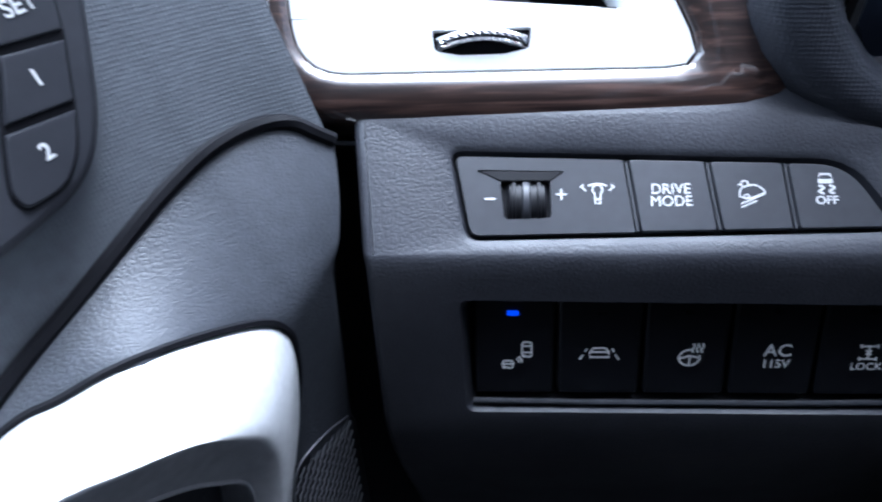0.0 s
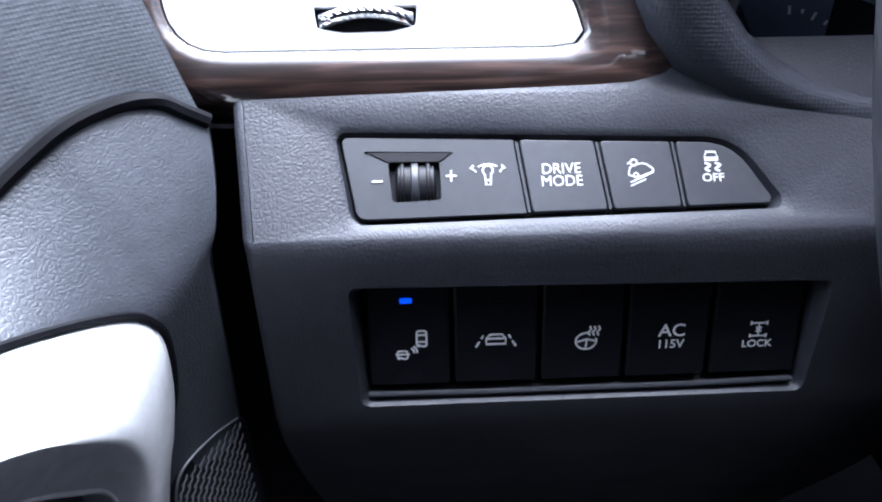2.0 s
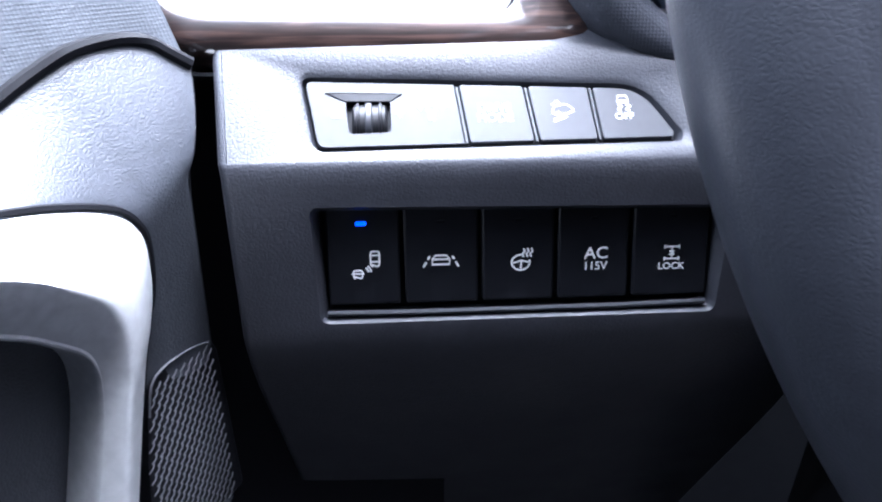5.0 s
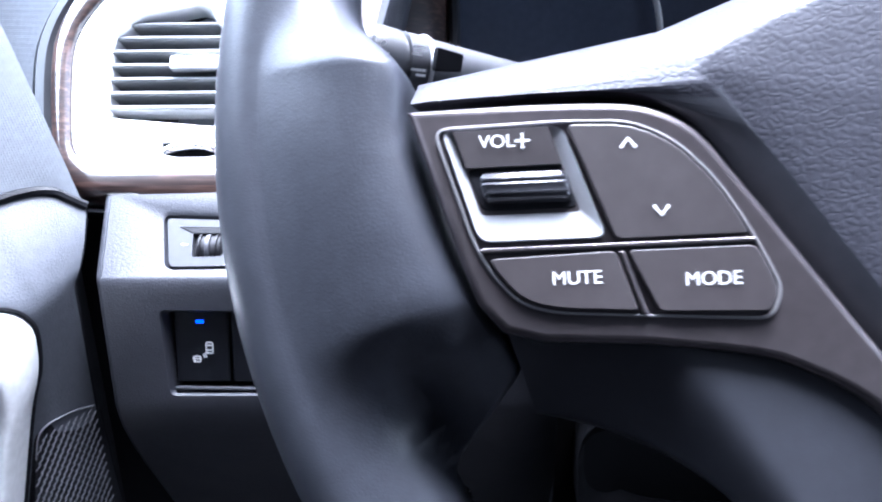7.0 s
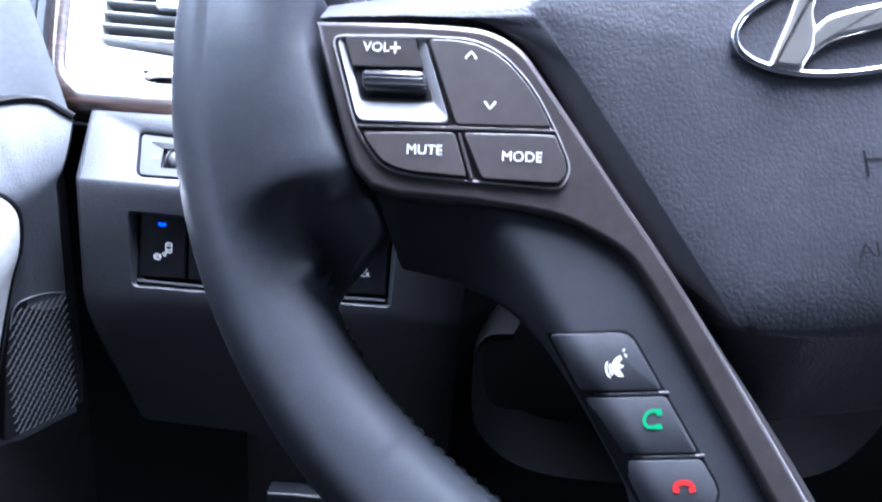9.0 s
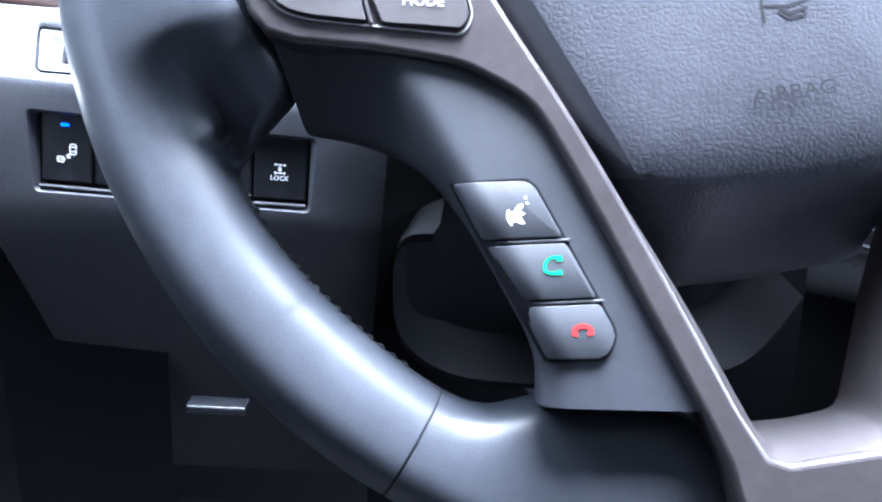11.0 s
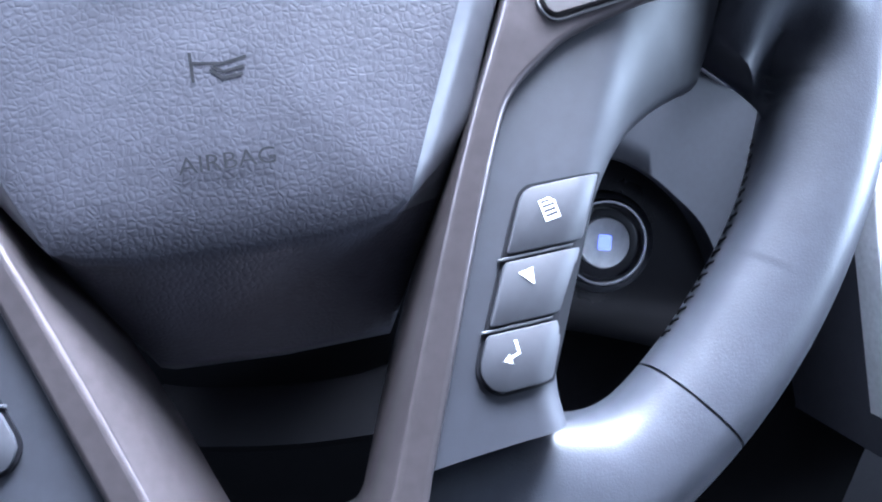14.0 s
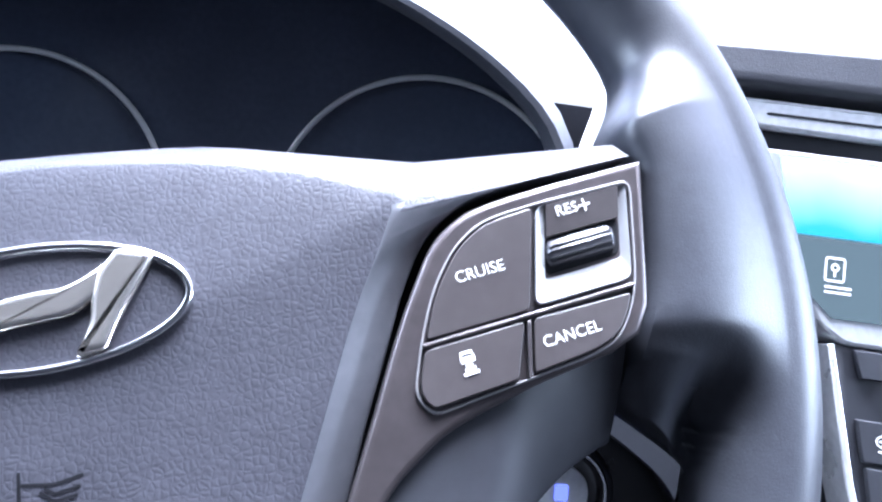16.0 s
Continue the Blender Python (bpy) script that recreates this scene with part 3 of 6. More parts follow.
# sunk horn sign and word on the cover
MARK = frame_of((0, FACE_Y - 0.0022, 0), (1, 0, 0), (0, 0, 1))
hx, hz = 0.0008, -0.0352
part("horn_symbol", stroke([[(-0.0055, 0.0030), (-0.0055, -0.0036)], [(-0.0055, 0.0006), (0.0010, -0.0002), (0.0062, 0.0008)],
                            [(-0.0010, -0.0006), (0.0010, -0.0020), (0.0056, -0.0012)], [(-0.0018, -0.0012), (0.0008, -0.0033), (0.0050, -0.0028)]],
                           0.0007, at(MARK, hx, hz), 0.0), SEAL, pad, "sunk horn symbol")
part("lettering", words("AIRBAG", 0.0052, at(frame_of((0, FACE_Y - 0.00148, 0), (1, 0, 0), (0, 0.012, 1)), 0.0, -0.0565), 0.0, 1.15, 0.0, 0.0), SEAL, pad, "sunk word AIRBAG")

# plastic lower spokes
def evenly(pts, n):
    """n + 1 points spread evenly along a line."""
    d = [0.0]
    for p, q in zip(pts, pts[1:]):
        d.append(d[-1] + (Vector(q) - Vector(p)).length)
    out = []
    for i in range(n + 1):
        s = d[-1] * i / n
        k = max(j for j in range(len(d) - 1) if d[j] <= s + 1e-12)
        out.append(tuple(Vector(pts[k]).lerp(Vector(pts[k + 1]), (s - d[k]) / (d[k + 1] - d[k]))))
    return out


def spoke_mesh(side):
    n, m = 56, 18
    A, B = evenly(spline(ALONG_TRIM, 4), n), evenly(spline(ALONG_GAP, 4), n)
    loops = []
    for j in range(m + 4):
        v = min(1.0, j / m)
        over = (0.0, 0.0014, 0.0042, 0.0120)[max(0, j - m)]
        row = []
        for i in range(n + 1):
            p = Vector(A[i]).lerp(Vector(B[i]), v)
            out = (Vector(B[i]) - Vector(A[i])).normalized() * (0.0, 0.0006, 0.0012, 0.0004)[max(0, j - m)]
            fall = drop(p.x, p.y)
            p += out
            x, z = p if side == 1 else across(p, max(v, inner_share(p.y)))
            row.append((x, FACE_Y + 0.0024 + fall + over, z))
        loops.append(row)
    bm = bmesh.new()
    loft(bm, [[(x, FACE_Y + 0.016, z) for x, _, z in loops[0]]] + loops, closed=False)
    # ends
    for k in (0, n):
        front = [bm.verts.new(l[k]) for l in loops]
        back = [bm.verts.new((l[k][0], FACE_Y + 0.0330, l[k][2])) for l in loops]
        for q in range(len(front) - 1):
            bm.faces.new((front[q], front[q + 1], back[q + 1], back[q]))
    return bm


for side in (1, -1):
    part("spoke", spoke_mesh(side), SPOKE, wheel, "smooth dark grey plastic lower spoke", angle=55)

# ---- button islands
ISLAND = [(-0.1305, 0.0178), (-0.1060, 0.0136), (-0.0930, 0.0105), (-0.0860, 0.0050), (-0.0803, -0.0040), (-0.0765, -0.0150), (-0.0738, -0.0265), (-0.0772, -0.0316),
          (-0.0988, -0.0264), (-0.1150, -0.0224), (-0.1212, -0.0195), (-0.1252, -0.0130), (-0.1275, -0.0060)]
isl = rounded(ISLAND, [0.0035, 0.004, 0.004, 0.005, 0.005, 0.006, 0.0035, 0.0035, 0.004, 0.006, 0.005, 0.004, 0.004], 4)


def cut(poly, a, b, keep):
    """The part of a polygon on one side of the line a-b (keep: +1 left of it)."""
    out = []
    n = len(poly)
    d = lambda p: ((b[0] - a[0]) * (p[1] - a[1]) - (b[1] - a[1]) * (p[0] - a[0])) * keep
    for i in range(n):
        p, q = poly[i], poly[(i + 1) % n]
        dp, dq = d(p), d(q)
        if dp >= 0:
            out.append(p)
        if dp * dq < 0:
            t = dp / (dp - dq)
            out.append((p[0] + (q[0] - p[0]) * t, p[1] + (q[1] - p[1]) * t))
    return out


HA, HB = (-0.1290, -0.0072), (-0.0750, -0.0169)
g = 0.00055


def shift(a, b, d):
    v = Vector((b[0] - a[0], b[1] - a[1])).normalized()
    o = Vector((-v.y, v.x)) * d
    return (a[0] + o.x, a[1] + o.y), (b[0] + o.x, b[1] + o.y)


inner_isl = clean(inset(isl, 0.0011), 0.0006)
up = cut(inner_isl, *shift(HA, HB, 0.0010), 1)
dn = cut(inner_isl, *shift(HA, HB, -0.0010), -1)
VU, VL = ((-0.1066, 0.0170), (-0.1014, -0.0135)), ((-0.1013, -0.0090), (-0.0988, -0.0290))
BTN = {"vol": cut(up, *shift(*VU, -g), -1), "seek": cut(up, *shift(*VU, g), 1), "mute": cut(dn, *shift(*VL, -0.0010), -1), "mode": cut(dn, *shift(*VL, 0.0010), 1)}
FB = face(FACE_Y - 0.0002)


def island(side):
    f = (lambda p: p) if side == 1 else mirror
    bezel = part("button_bezel", ring_frame(f(isl), f(inset(isl, 0.0006)), face(), 0.003, 0.0002, None, 0.0007), BEZEL, trim, "thin bright bezel round the buttons")
    part("button_well", slab(f(inset(isl, 0.0005)), face(), 0.004, 0.0, None, 3, -0.0004), SEAL, trim, "dark well under the buttons")
    made = {}
    for k in ("seek", "mute", "mode"):
        made[k] = part("button", slab(f(eased(BTN[k], 0.0013, 4)), FB, 0.002, 0.0003, None, 2, 0.0014), BUTTON, trim)
    # divider bars between the rows
    a, b = shift(HA, HB, 0.00042), shift(HA, HB, -0.00042)
    bar = [a[0], a[1], b[1], b[0]]
    bar = cut(cut(bar, (-0.1262, 0.02), (-0.1262, -0.03), 1), (-0.0768, 0.02), (-0.0768, -0.03), -1)
    part("divider", slab(f(bar), FB, 0.002, 0.0002, None, 1, 0.0015), TRIM, trim)
    a, b = shift(*VL, 0.00042), shift(*VL, -0.00042)
    bar = [a[0], a[1], b[1], b[0]]
    bar = cut(cut(bar, *shift(HA, HB, -0.0012), -1), (-0.12, -0.0218), (-0.09, -0.0272), 1)
    part("divider", slab(f(bar), FB, 0.002, 0.0002, None, 1, 0.0015), TRIM, trim)
    # rocker with its roller in a sunk tray
    quad = [(-0.1287, 0.0167), (-0.1062, 0.0125), (-0.1027, -0.0104), (-0.1261, -0.0061)]
    floor_q = [(-0.1266, 0.0158), (-0.1088, 0.0125), (-0.1064, -0.0040), (-0.1246, -0.0006)]
    rim_o, rim_i = rounded(quad, 0.0024, 5), rounded(floor_q, 0.0010, 5)
    blend = lambda k: [(a[0] * (1 - k) + b[0] * k, a[1] * (1 - k) + b[1] * k) for a, b in zip(rim_o, rim_i)]
    bm = bmesh.new()
    loft(bm, [[(x, y, h) for x, y in f(blend(k))] for k, h in ((0, -0.0014), (0, 0.0009), (0.03, 0.0011), (1.0, -0.0003))], cap_last=True, m=FB)
    part("rocker_tray", bm, TRAY, trim, "silver sunk tray with sloping sides", angle=9)
    # upper taupe plate that carries the word, sloping down to the roller
    top = [(-0.1266, 0.0160), (-0.1086, 0.0127), (-0.1077, 0.0052), (-0.1255, 0.0085)]
    high = {0: 0.0013, 1: 0.0013, 2: 0.0008, 3: 0.0008}
    pts = [(*p, high[i]) for i, p in enumerate(top)]
    if side == -1:
        pts = [(*across(p[:2]), p[2]) for p in reversed(pts)]
    bm = bmesh.new()
    loft(bm, [[(x, y, z - 0.0025) for x, y, z in pts], [(x, y, z) for x, y, z in pts]], cap_last=True, m=FB)
    plate = part("rocker_plate", bm, BUTTON, trim, "taupe plate over the roller", smooth=False)
    well = [(-0.1256, 0.0084), (-0.1076, 0.0050), (-0.1064, -0.0036), (-0.1244, -0.0002)]
    part("roller_slot", slab(f(rounded(well, 0.0016, 3)), FB, 0.002, 0.0002, None, 1, 0.0000), SEAL, trim)
    if side == -1:
        part("marks", stroke([[(-0.0030, 0), (0.0030, 0)]], 0.0016, at(face(FACE_Y), *across((-0.1142, -0.0050)), 8.2), 0.0006), SATIN, trim, "pale marks that cannot be read")
    p0, p1 = [Vector((u, 0, w)) for u, w in f([(-0.1238, 0.0040), (-0.1070, 0.0008)])]
    bm = bmesh.new()
    loops = []
    for i, (t, r) in enumerate(((0, 0.0016), (0.03, 0.0028), (0.08, 0.0033), (0.92, 0.0033), (0.97, 0.0028), (1, 0.0016))):
        c = p0.lerp(p1, t)
        loops.append([(c.x, FACE_Y + 0.0006 - r * 0.9 * math.cos(2 * math.pi * j / 40) * (1 + 0.06 * math.sin(2 * math.pi * j * 16 / 40 * 1.0)),
                       c.z + r * math.sin(2 * math.pi * j / 40) * (1 + 0.06 * math.sin(2 * math.pi * j * 16 / 40))) for j in range(40)])
    loft(bm, loops, cap_first=True, cap_last=True)
    part("roller", bm, ROLLER, trim, "glossy dark ribbed roller")
    return made, plate


TILT = -10.5
lb, lplate = island(1)
LET = face(FACE_Y - 0.0017)
part("lettering", words("VOL", 0.0036, at(face(FACE_Y - 0.0016), -0.1188, 0.0120, TILT), 0.0001, 1.0, 0, 0.0), INK, lplate, "white word VOL")
part("symbol", stroke([[(-0.0014, 0), (0.0014, 0)], [(0, -0.0015), (0, 0.0015)]], 0.00046, at(face(FACE_Y - 0.0016), -0.1140, 0.0111, TILT), 0.0001), INK, lplate, "white plus sign")
part("symbol", stroke([[(-0.0014, -0.0008), (0, 0.0010), (0.0014, -0.0008)]], 0.0006, at(LET, -0.0950, 0.0060, TILT), 0.0001), INK, lb["seek"], "white up arrow")
part("symbol", stroke([[(-0.0014, 0.0008), (0, -0.0010), (0.0014, 0.0008)]], 0.0006, at(LET, -0.0920, -0.0075, TILT), 0.0001), INK, lb["seek"], "white down arrow")
part("lettering", words("MUTE", 0.0036, at(LET, -0.1100, -0.0166, TILT), 0.0001, 1.0, 0, 0.0), INK, lb["mute"], "white word MUTE")
part("lettering", words("MODE", 0.0036, at(LET, -0.0860, -0.0220, TILT), 0.0001, 1.0, 0, 0.0), INK, lb["mode"], "white word MODE")
rb, rplate = island(-1)
part("lettering", words("RES", 0.0036, at(face(FACE_Y - 0.0016), 0.1136, 0.0066, 8.2), 0.0001, 1.0, 0, 0.0), INK, rplate, "white word RES")
part("symbol", stroke([[(-0.0014, 0), (0.0014, 0)], [(0, -0.0015), (0, 0.0015)]], 0.00046, at(face(FACE_Y - 0.0016), 0.1180, 0.0072, 8.2), 0.0001), INK, rplate, "white plus sign")
part("lettering", words("CRUISE", 0.0036, at(LET, 0.0910, -0.0052, 8.2), 0.0001, 1.0, 0, 0.0), INK, rb["seek"], "white word CRUISE")
part("lettering", words("CANCEL", 0.0036, at(LET, 0.1090, -0.0218, 8.2), 0.0001, 1.0, 0, 0.0), INK, rb["mute"], "white word CANCEL")
part("symbol", stroke([[(-0.0016, 0.0010), (-0.0012, 0.0022), (0.0012, 0.0022), (0.0016, 0.0010), (-0.0016, 0.0010)], [(-0.0016, 0.0004), (0.0016, 0.0004)],
                       [(-0.0008, -0.0006), (0.0008, -0.0006)], [(-0.0012, -0.0014), (0.0012, -0.0014)], [(-0.0018, -0.0023), (0.0018, -0.0023)]],
                      0.0007, at(LET, 0.0852, -0.0245, 8.2), 0.0001), INK, rb["mode"], "white car and distance bars symbol")

# ---- three padkeys on each lower spoke
PADKEYS = [(-0.0856, -0.0664), (-0.0668, -0.0680), (-0.0648, -0.0700), (-0.0500, -0.1090), (-0.0540, -0.1146), (-0.0684, -0.1128)]
padkeys = rounded(PADKEYS, [0.0004, 0.003, 0.003, 0.0035, 0.003, 0.0004], 4)
K1, K2 = ((-0.0900, -0.0812), (-0.0500, -0.0850)), ((-0.0900, -0.0965), (-0.0400, -0.1012))
kin = clean(inset(padkeys, 0.0005), 0.0004)
kw = 0.00085
ROW = [cut(kin, *shift(*K1, kw), 1), cut(cut(kin, *shift(*K1, -kw), -1), *shift(*K2, kw), 1), cut(kin, *shift(*K2, -kw), -1)]


def smoothed(ob):
    for f in ob.data.polygons:
        f.use_smooth = True
    return ob


def bent(bm, side):
    """A flat key of the left spoke cut into strips and curved over the spoke's edge; side -1 carries it to the right spoke."""
    across_edge = Vector((0.93, 0, 0.36)).normalized()
    for i in range(9):
        bmesh.ops.bisect_plane(bm, geom=bm.verts[:] + bm.edges[:] + bm.faces[:], dist=1e-6, plane_co=Vector((-0.0753, 0, -0.0896)) + across_edge * (0.0008 + 0.0010 * i), plane_no=across_edge)
    for v in bm.verts:
        v.co.y += drop(v.co.x, v.co.z)
        if side == -1:
            v.co.x, v.co.z = across((v.co.x, v.co.z))
    return bm


for side in (1, -1):
    f = (lambda p: p) if side == 1 else mirror
    part("key_well", bent(slab(inset(padkeys, -0.0003), face(FACE_Y + 0.0018), 0.002), side), SEAL, wheel, "dark joint round the keys")
    kb = [smoothed(part("key", bent(slab(eased(r, 0.0012, 4), face(FACE_Y + 0.0018), 0.002, 0.00025, None, 2, 0.0009), side), GREYSW, wheel)) for r in ROW]
    for k in (K1, K2):
        a, b = shift(*k, 0.0003), shift(*k, -0.0003)
        bar = cut(cut([a[0], a[1], b[1], b[0]], (-0.0842 + 0.0010, -0.0664), (-0.0664 + 0.0010, -0.1128), 1), (-0.0638, -0.0700), (-0.0492, -0.1090), -1)
        part("divider", bent(slab(bar, face(FACE_Y + 0.0018), 0.002, 0.0001, None, 1, 0.0006), side), GREYSW, wheel)
    KF = face(FACE_Y + 0.0008)
    if side == 1:
        m = at(KF, -0.0710, -0.0756, -6)
        body = [(0.0018, 0.0020), (0.0006, 0.0014), (-0.0002, 0.0002), (-0.0004, -0.0012), (0.0002, -0.0024), (0.0012, -0.0030), (0.0024, -0.0030), (0.0014, -0.0012), (0.0026, -0.0006), (0.0012, 0.0002), (0.0022, 0.0012)]
        part("symbol", stroke([arc(0.0012, -0.0010, 0.0021 + 0.0009 * i, 150, 228, 6) for i in range(2)] + [[(0.0028, 0.0022), (0.0034, 0.0018)], [(0.0024, 0.0032), (0.0030, 0.0034)]], 0.00048, m, 0.0001, fill(body, m, 0.0001)), INK, kb[0], "white talking head symbol")
        m = at(KF, -0.0640, -0.0898, -6)
        part("symbol", stroke([spline([(0.0020, 0.0017), (0.0004, 0.0020), (-0.0012, 0.0010), (-0.0017, -0.0006), (-0.0008, -0.0018), (0.0016, -0.0019)], 4)], 0.0008, m, 0.0001,
                              fill([(0.0014, 0.0008), (0.0026, 0.0010), (0.0026, 0.0023), (0.0012, 0.0024)], m, 0.00012, fill([(0.0010, -0.0012), (0.0024, -0.0012), (0.0026, -0.0024), (0.0008, -0.0024)], m, 0.00012))), GREEN, kb[1], "green handset symbol")
        part("symbol", stroke([arc(0, -0.0004, 0.0022, 0, 180, 10, 0.0014), [(-0.0026, -0.0006), (-0.0012, -0.0010)], [(0.0026, -0.0006), (0.0012, -0.0010)]], 0.0011, at(KF, -0.0588, -0.1064, -6), 0.0001), RED, kb[2], "red hang-up symbol")
    else:
        m = at(KF, 0.0684, -0.0766, 12)
        part("symbol", stroke([[(-0.0016, 0.0024), (0.0008, 0.0024), (0.0018, 0.0014), (0.0018, -0.0024), (-0.0016, -0.0024), (-0.0016, 0.0024)],
                               *[[(-0.0013, 0.0014 - 0.0011 * i), (0.0014, 0.0014 - 0.0011 * i)] for i in range(4)]], 0.00042, m, 0.0001), INK, kb[0], "white list symbol")
        part("symbol", fill([(-0.0020, 0.0016), (0.0016, 0.0016), (0.0006, -0.0022)], at(KF, 0.0612, -0.0910, 12), 0.0001), INK, kb[1], "white triangle")
        part("symbol", stroke([[(0.0016, 0.0024), (0.0016, -0.0006), (-0.0010, -0.0012)]], 0.0007, at(KF, 0.0545, -0.1072, 8), 0.0001,
                              fill([(-0.0024, -0.0014), (-0.0006, -0.0002), (-0.0004, -0.0026)], at(KF, 0.0545, -0.1072, 8), 0.0001)), INK, kb[2], "white return arrow")

# ================================================================ left end of the dashboard (x along it, y forward, z up)
DASHM = pose(-0.2512, 0.0819, 0.6387, 0, 0, 5.375)
dash = thing("dashboard_panel", DASHM, "grained dark grey lower dashboard panel with two switch recesses", "dashboard", "structure")
UPS = frame_of((0, -0.0018, 0.0018), (1, 0, 0), (0, 1, 1))
LOW = frame_of((0, 0.00074, 0), (1, 0, 0), (0, 0.24, 1))
LOWS = frame_of((0, -0.0063, 0), (1, 0, 0), (0, 0.133, 1))
XR = 0.160


def left_edge(z):
    pts = [(0.040, -0.0330), (0.022, -0.0313), (-0.006, -0.0275), (-0.052, -0.0262), (-0.080, -0.0240), (-0.120, -0.0215), (-0.300, -0.0200)]
    for (za, xa), (zb, xb) in zip(pts, pts[1:]):
        if zb <= z <= za:
            return xa + (xb - xa) * (za - z) / (za - zb)
    return pts[-1][1]


bm = bmesh.new()
# sloping upper face with its opening; coordinates on UPS: height along the slope
U_HOLE = rounded([(-0.0075, 0.0255), (-0.0030, -0.0035), (0.1120, -0.0015), (0.1130, 0.0035), (0.1010, 0.0215)], [0.006, 0.005, 0.004, 0.006, 0.012], 5)
U_PANEL = rounded([(-0.0040, 0.0226), (0.0002, 0.0000), (0.1062, 0.0014), (0.1068, 0.0032), (0.0975, 0.0188)], [0.0025, 0.003, 0.0025, 0.004, 0.008], 5)
u0, u1 = -0.0050, 0.0330
holed([(left_edge(u1 * 0.707) + 0.003, u1), (left_edge(u0 * 0.707) + 0.003, u0), (XR, u0), (XR, u1)], [U_HOLE], UPS, bm)
# chamfer from the opening down to the switches
inner = inset(U_PANEL, -0.0003)
loft(bm, [[(x, y, 0.0) for x, y in U_HOLE], [(x * 0.3 + a * 0.7, y * 0.3 + b * 0.7, -0.0012) for (x, y), (a, b) in zip(U_HOLE, inner)], [(a, b, -0.0042) for a, b in inner]], m=UPS)
L_HOLE = rounded([(-0.0030, -0.0145), (-0.0015, -0.0515), (0.1220, -0.0515), (0.1235, -0.0165)], 0.003, 5)
L_BACK = rounded([(-0.0010, -0.0162), (0.0004, -0.0500), (0.1204, -0.0500), (0.1206, -0.0182)], 0.002, 5)
v0, v1 = -0.0560, -0.0095
holed([(left_edge(v1) + 0.003, v1), (left_edge(v0) + 0.003, v0), (XR, v0), (XR, v1)], [L_HOLE], LOWS, bm)
loft(bm, [[(x, y, 0.0) for x, y in L_HOLE], [(a, b, -0.0030) for a, b in L_BACK], [(a, b, -0.0100) for a, b in L_BACK]], m=LOWS)


def on(m, x, v):
    return tuple(m @ Vector((x, v, 0)))


# strips: top lip, crease, knee part, each from the rounded left edge to the right end
prof_top = [on(UPS, 0, u1), (0, 0.036, 0.034)]
c0, c1 = on(UPS, 0, u0), on(LOWS, 0, v1)
turn = (c0[1] - 0.0014, c0[2] - 0.0014)
crease = [(0, *((1 - k) ** 2 * c0[i] + 2 * k * (1 - k) * turn[i - 1] + k * k * c1[i] for i in (1, 2))) for k in (0, 0.12, 0.25, 0.4, 0.55, 0.7, 0.85, 1)]
prof_low = [on(LOWS, 0, v0), (0, -0.0136, -0.0600), (0, -0.0128, -0.0670), (0, -0.0096, -0.0780), (0, -0.0034, -0.0930), (0, 0.0055, -0.1120), (0, 0.0185, -0.1380), (0, 0.0350, -0.1700), (0, 0.0600, -0.2200), (0, 0.1000, -0.3000)]
for prof in (prof_top, crease, prof_low):
    loft(bm, [[(left_edge(p[2]) + 0.003, p[1], p[2]) for p in prof], [(XR, p[1], p[2]) for p in prof]], closed=False)
full = [prof_top[1]] + [on(UPS, 0, u1)] + crease + prof_low
side = lambda d, e: [(left_edge(p[2]) + 0.003 - d, p[1] + e, p[2]) for p in full]
loft(bm, [[(XR, p[1], p[2]) for p in full], [(XR + 0.0012, p[1] + 0.0006, p[2]) for p in full], [(XR + 0.0016, p[1] + 0.0020, p[2]) for p in full], [(XR + 0.0016, 0.090, p[2]) for p in full]], closed=False)
loft(bm, [side(0, 0), side(0.0012, 0.0003), side(0.0022, 0.0011), side(0.0029, 0.0025), side(0.0030, 0.030)], closed=False)
bmesh.ops.remove_doubles(bm, verts=bm.verts, dist=0.00005)
part("panel", bm, DASH, dash, angle=35)
part("recess_floor", slab(inset(L_BACK, -0.002), LOWS, 0.002, 0, None, 3, -0.0085), SEAL, dash)

# upper switch row
sw = thing("switch_row", DASHM, "row of grey switches with dimmer wheel, let into the dashboard", "switch panel")
UF = frame_of((0, -0.0004, 0.0004), (1, 0, 0), (0, 1, 1))
part("backing", slab(U_PANEL, UF, 0.004, 0, None, 3, -0.0012), SEAL, sw)
GT, GB = (0.0412, 0.062, 0.0818), (0.0438, 0.0646, 0.0836)
cells = []
rest = clean(inset(U_PANEL, 0.0004), 0.0004)
for t, b in zip(GT, GB):
    ln = ((t, 0.0215), (b, 0.0))
    cells.append(cut(rest, *shift(*ln, -0.00085), -1))
    rest = cut(rest, *shift(*ln, 0.00085), 1)
    a, c = shift(*ln, 0.00034), shift(*ln, -0.00034)
    part("divider", slab(cut(cut([a[0], a[1], c[1], c[0]], (0, 0.0008), (0.1, 0.0018), 1), (0, 0.0210), (0.1, 0.0186), -1), UF, 0.003, 0, None, 1, 0.0004), GREYSW, sw)
cells.append(rest)
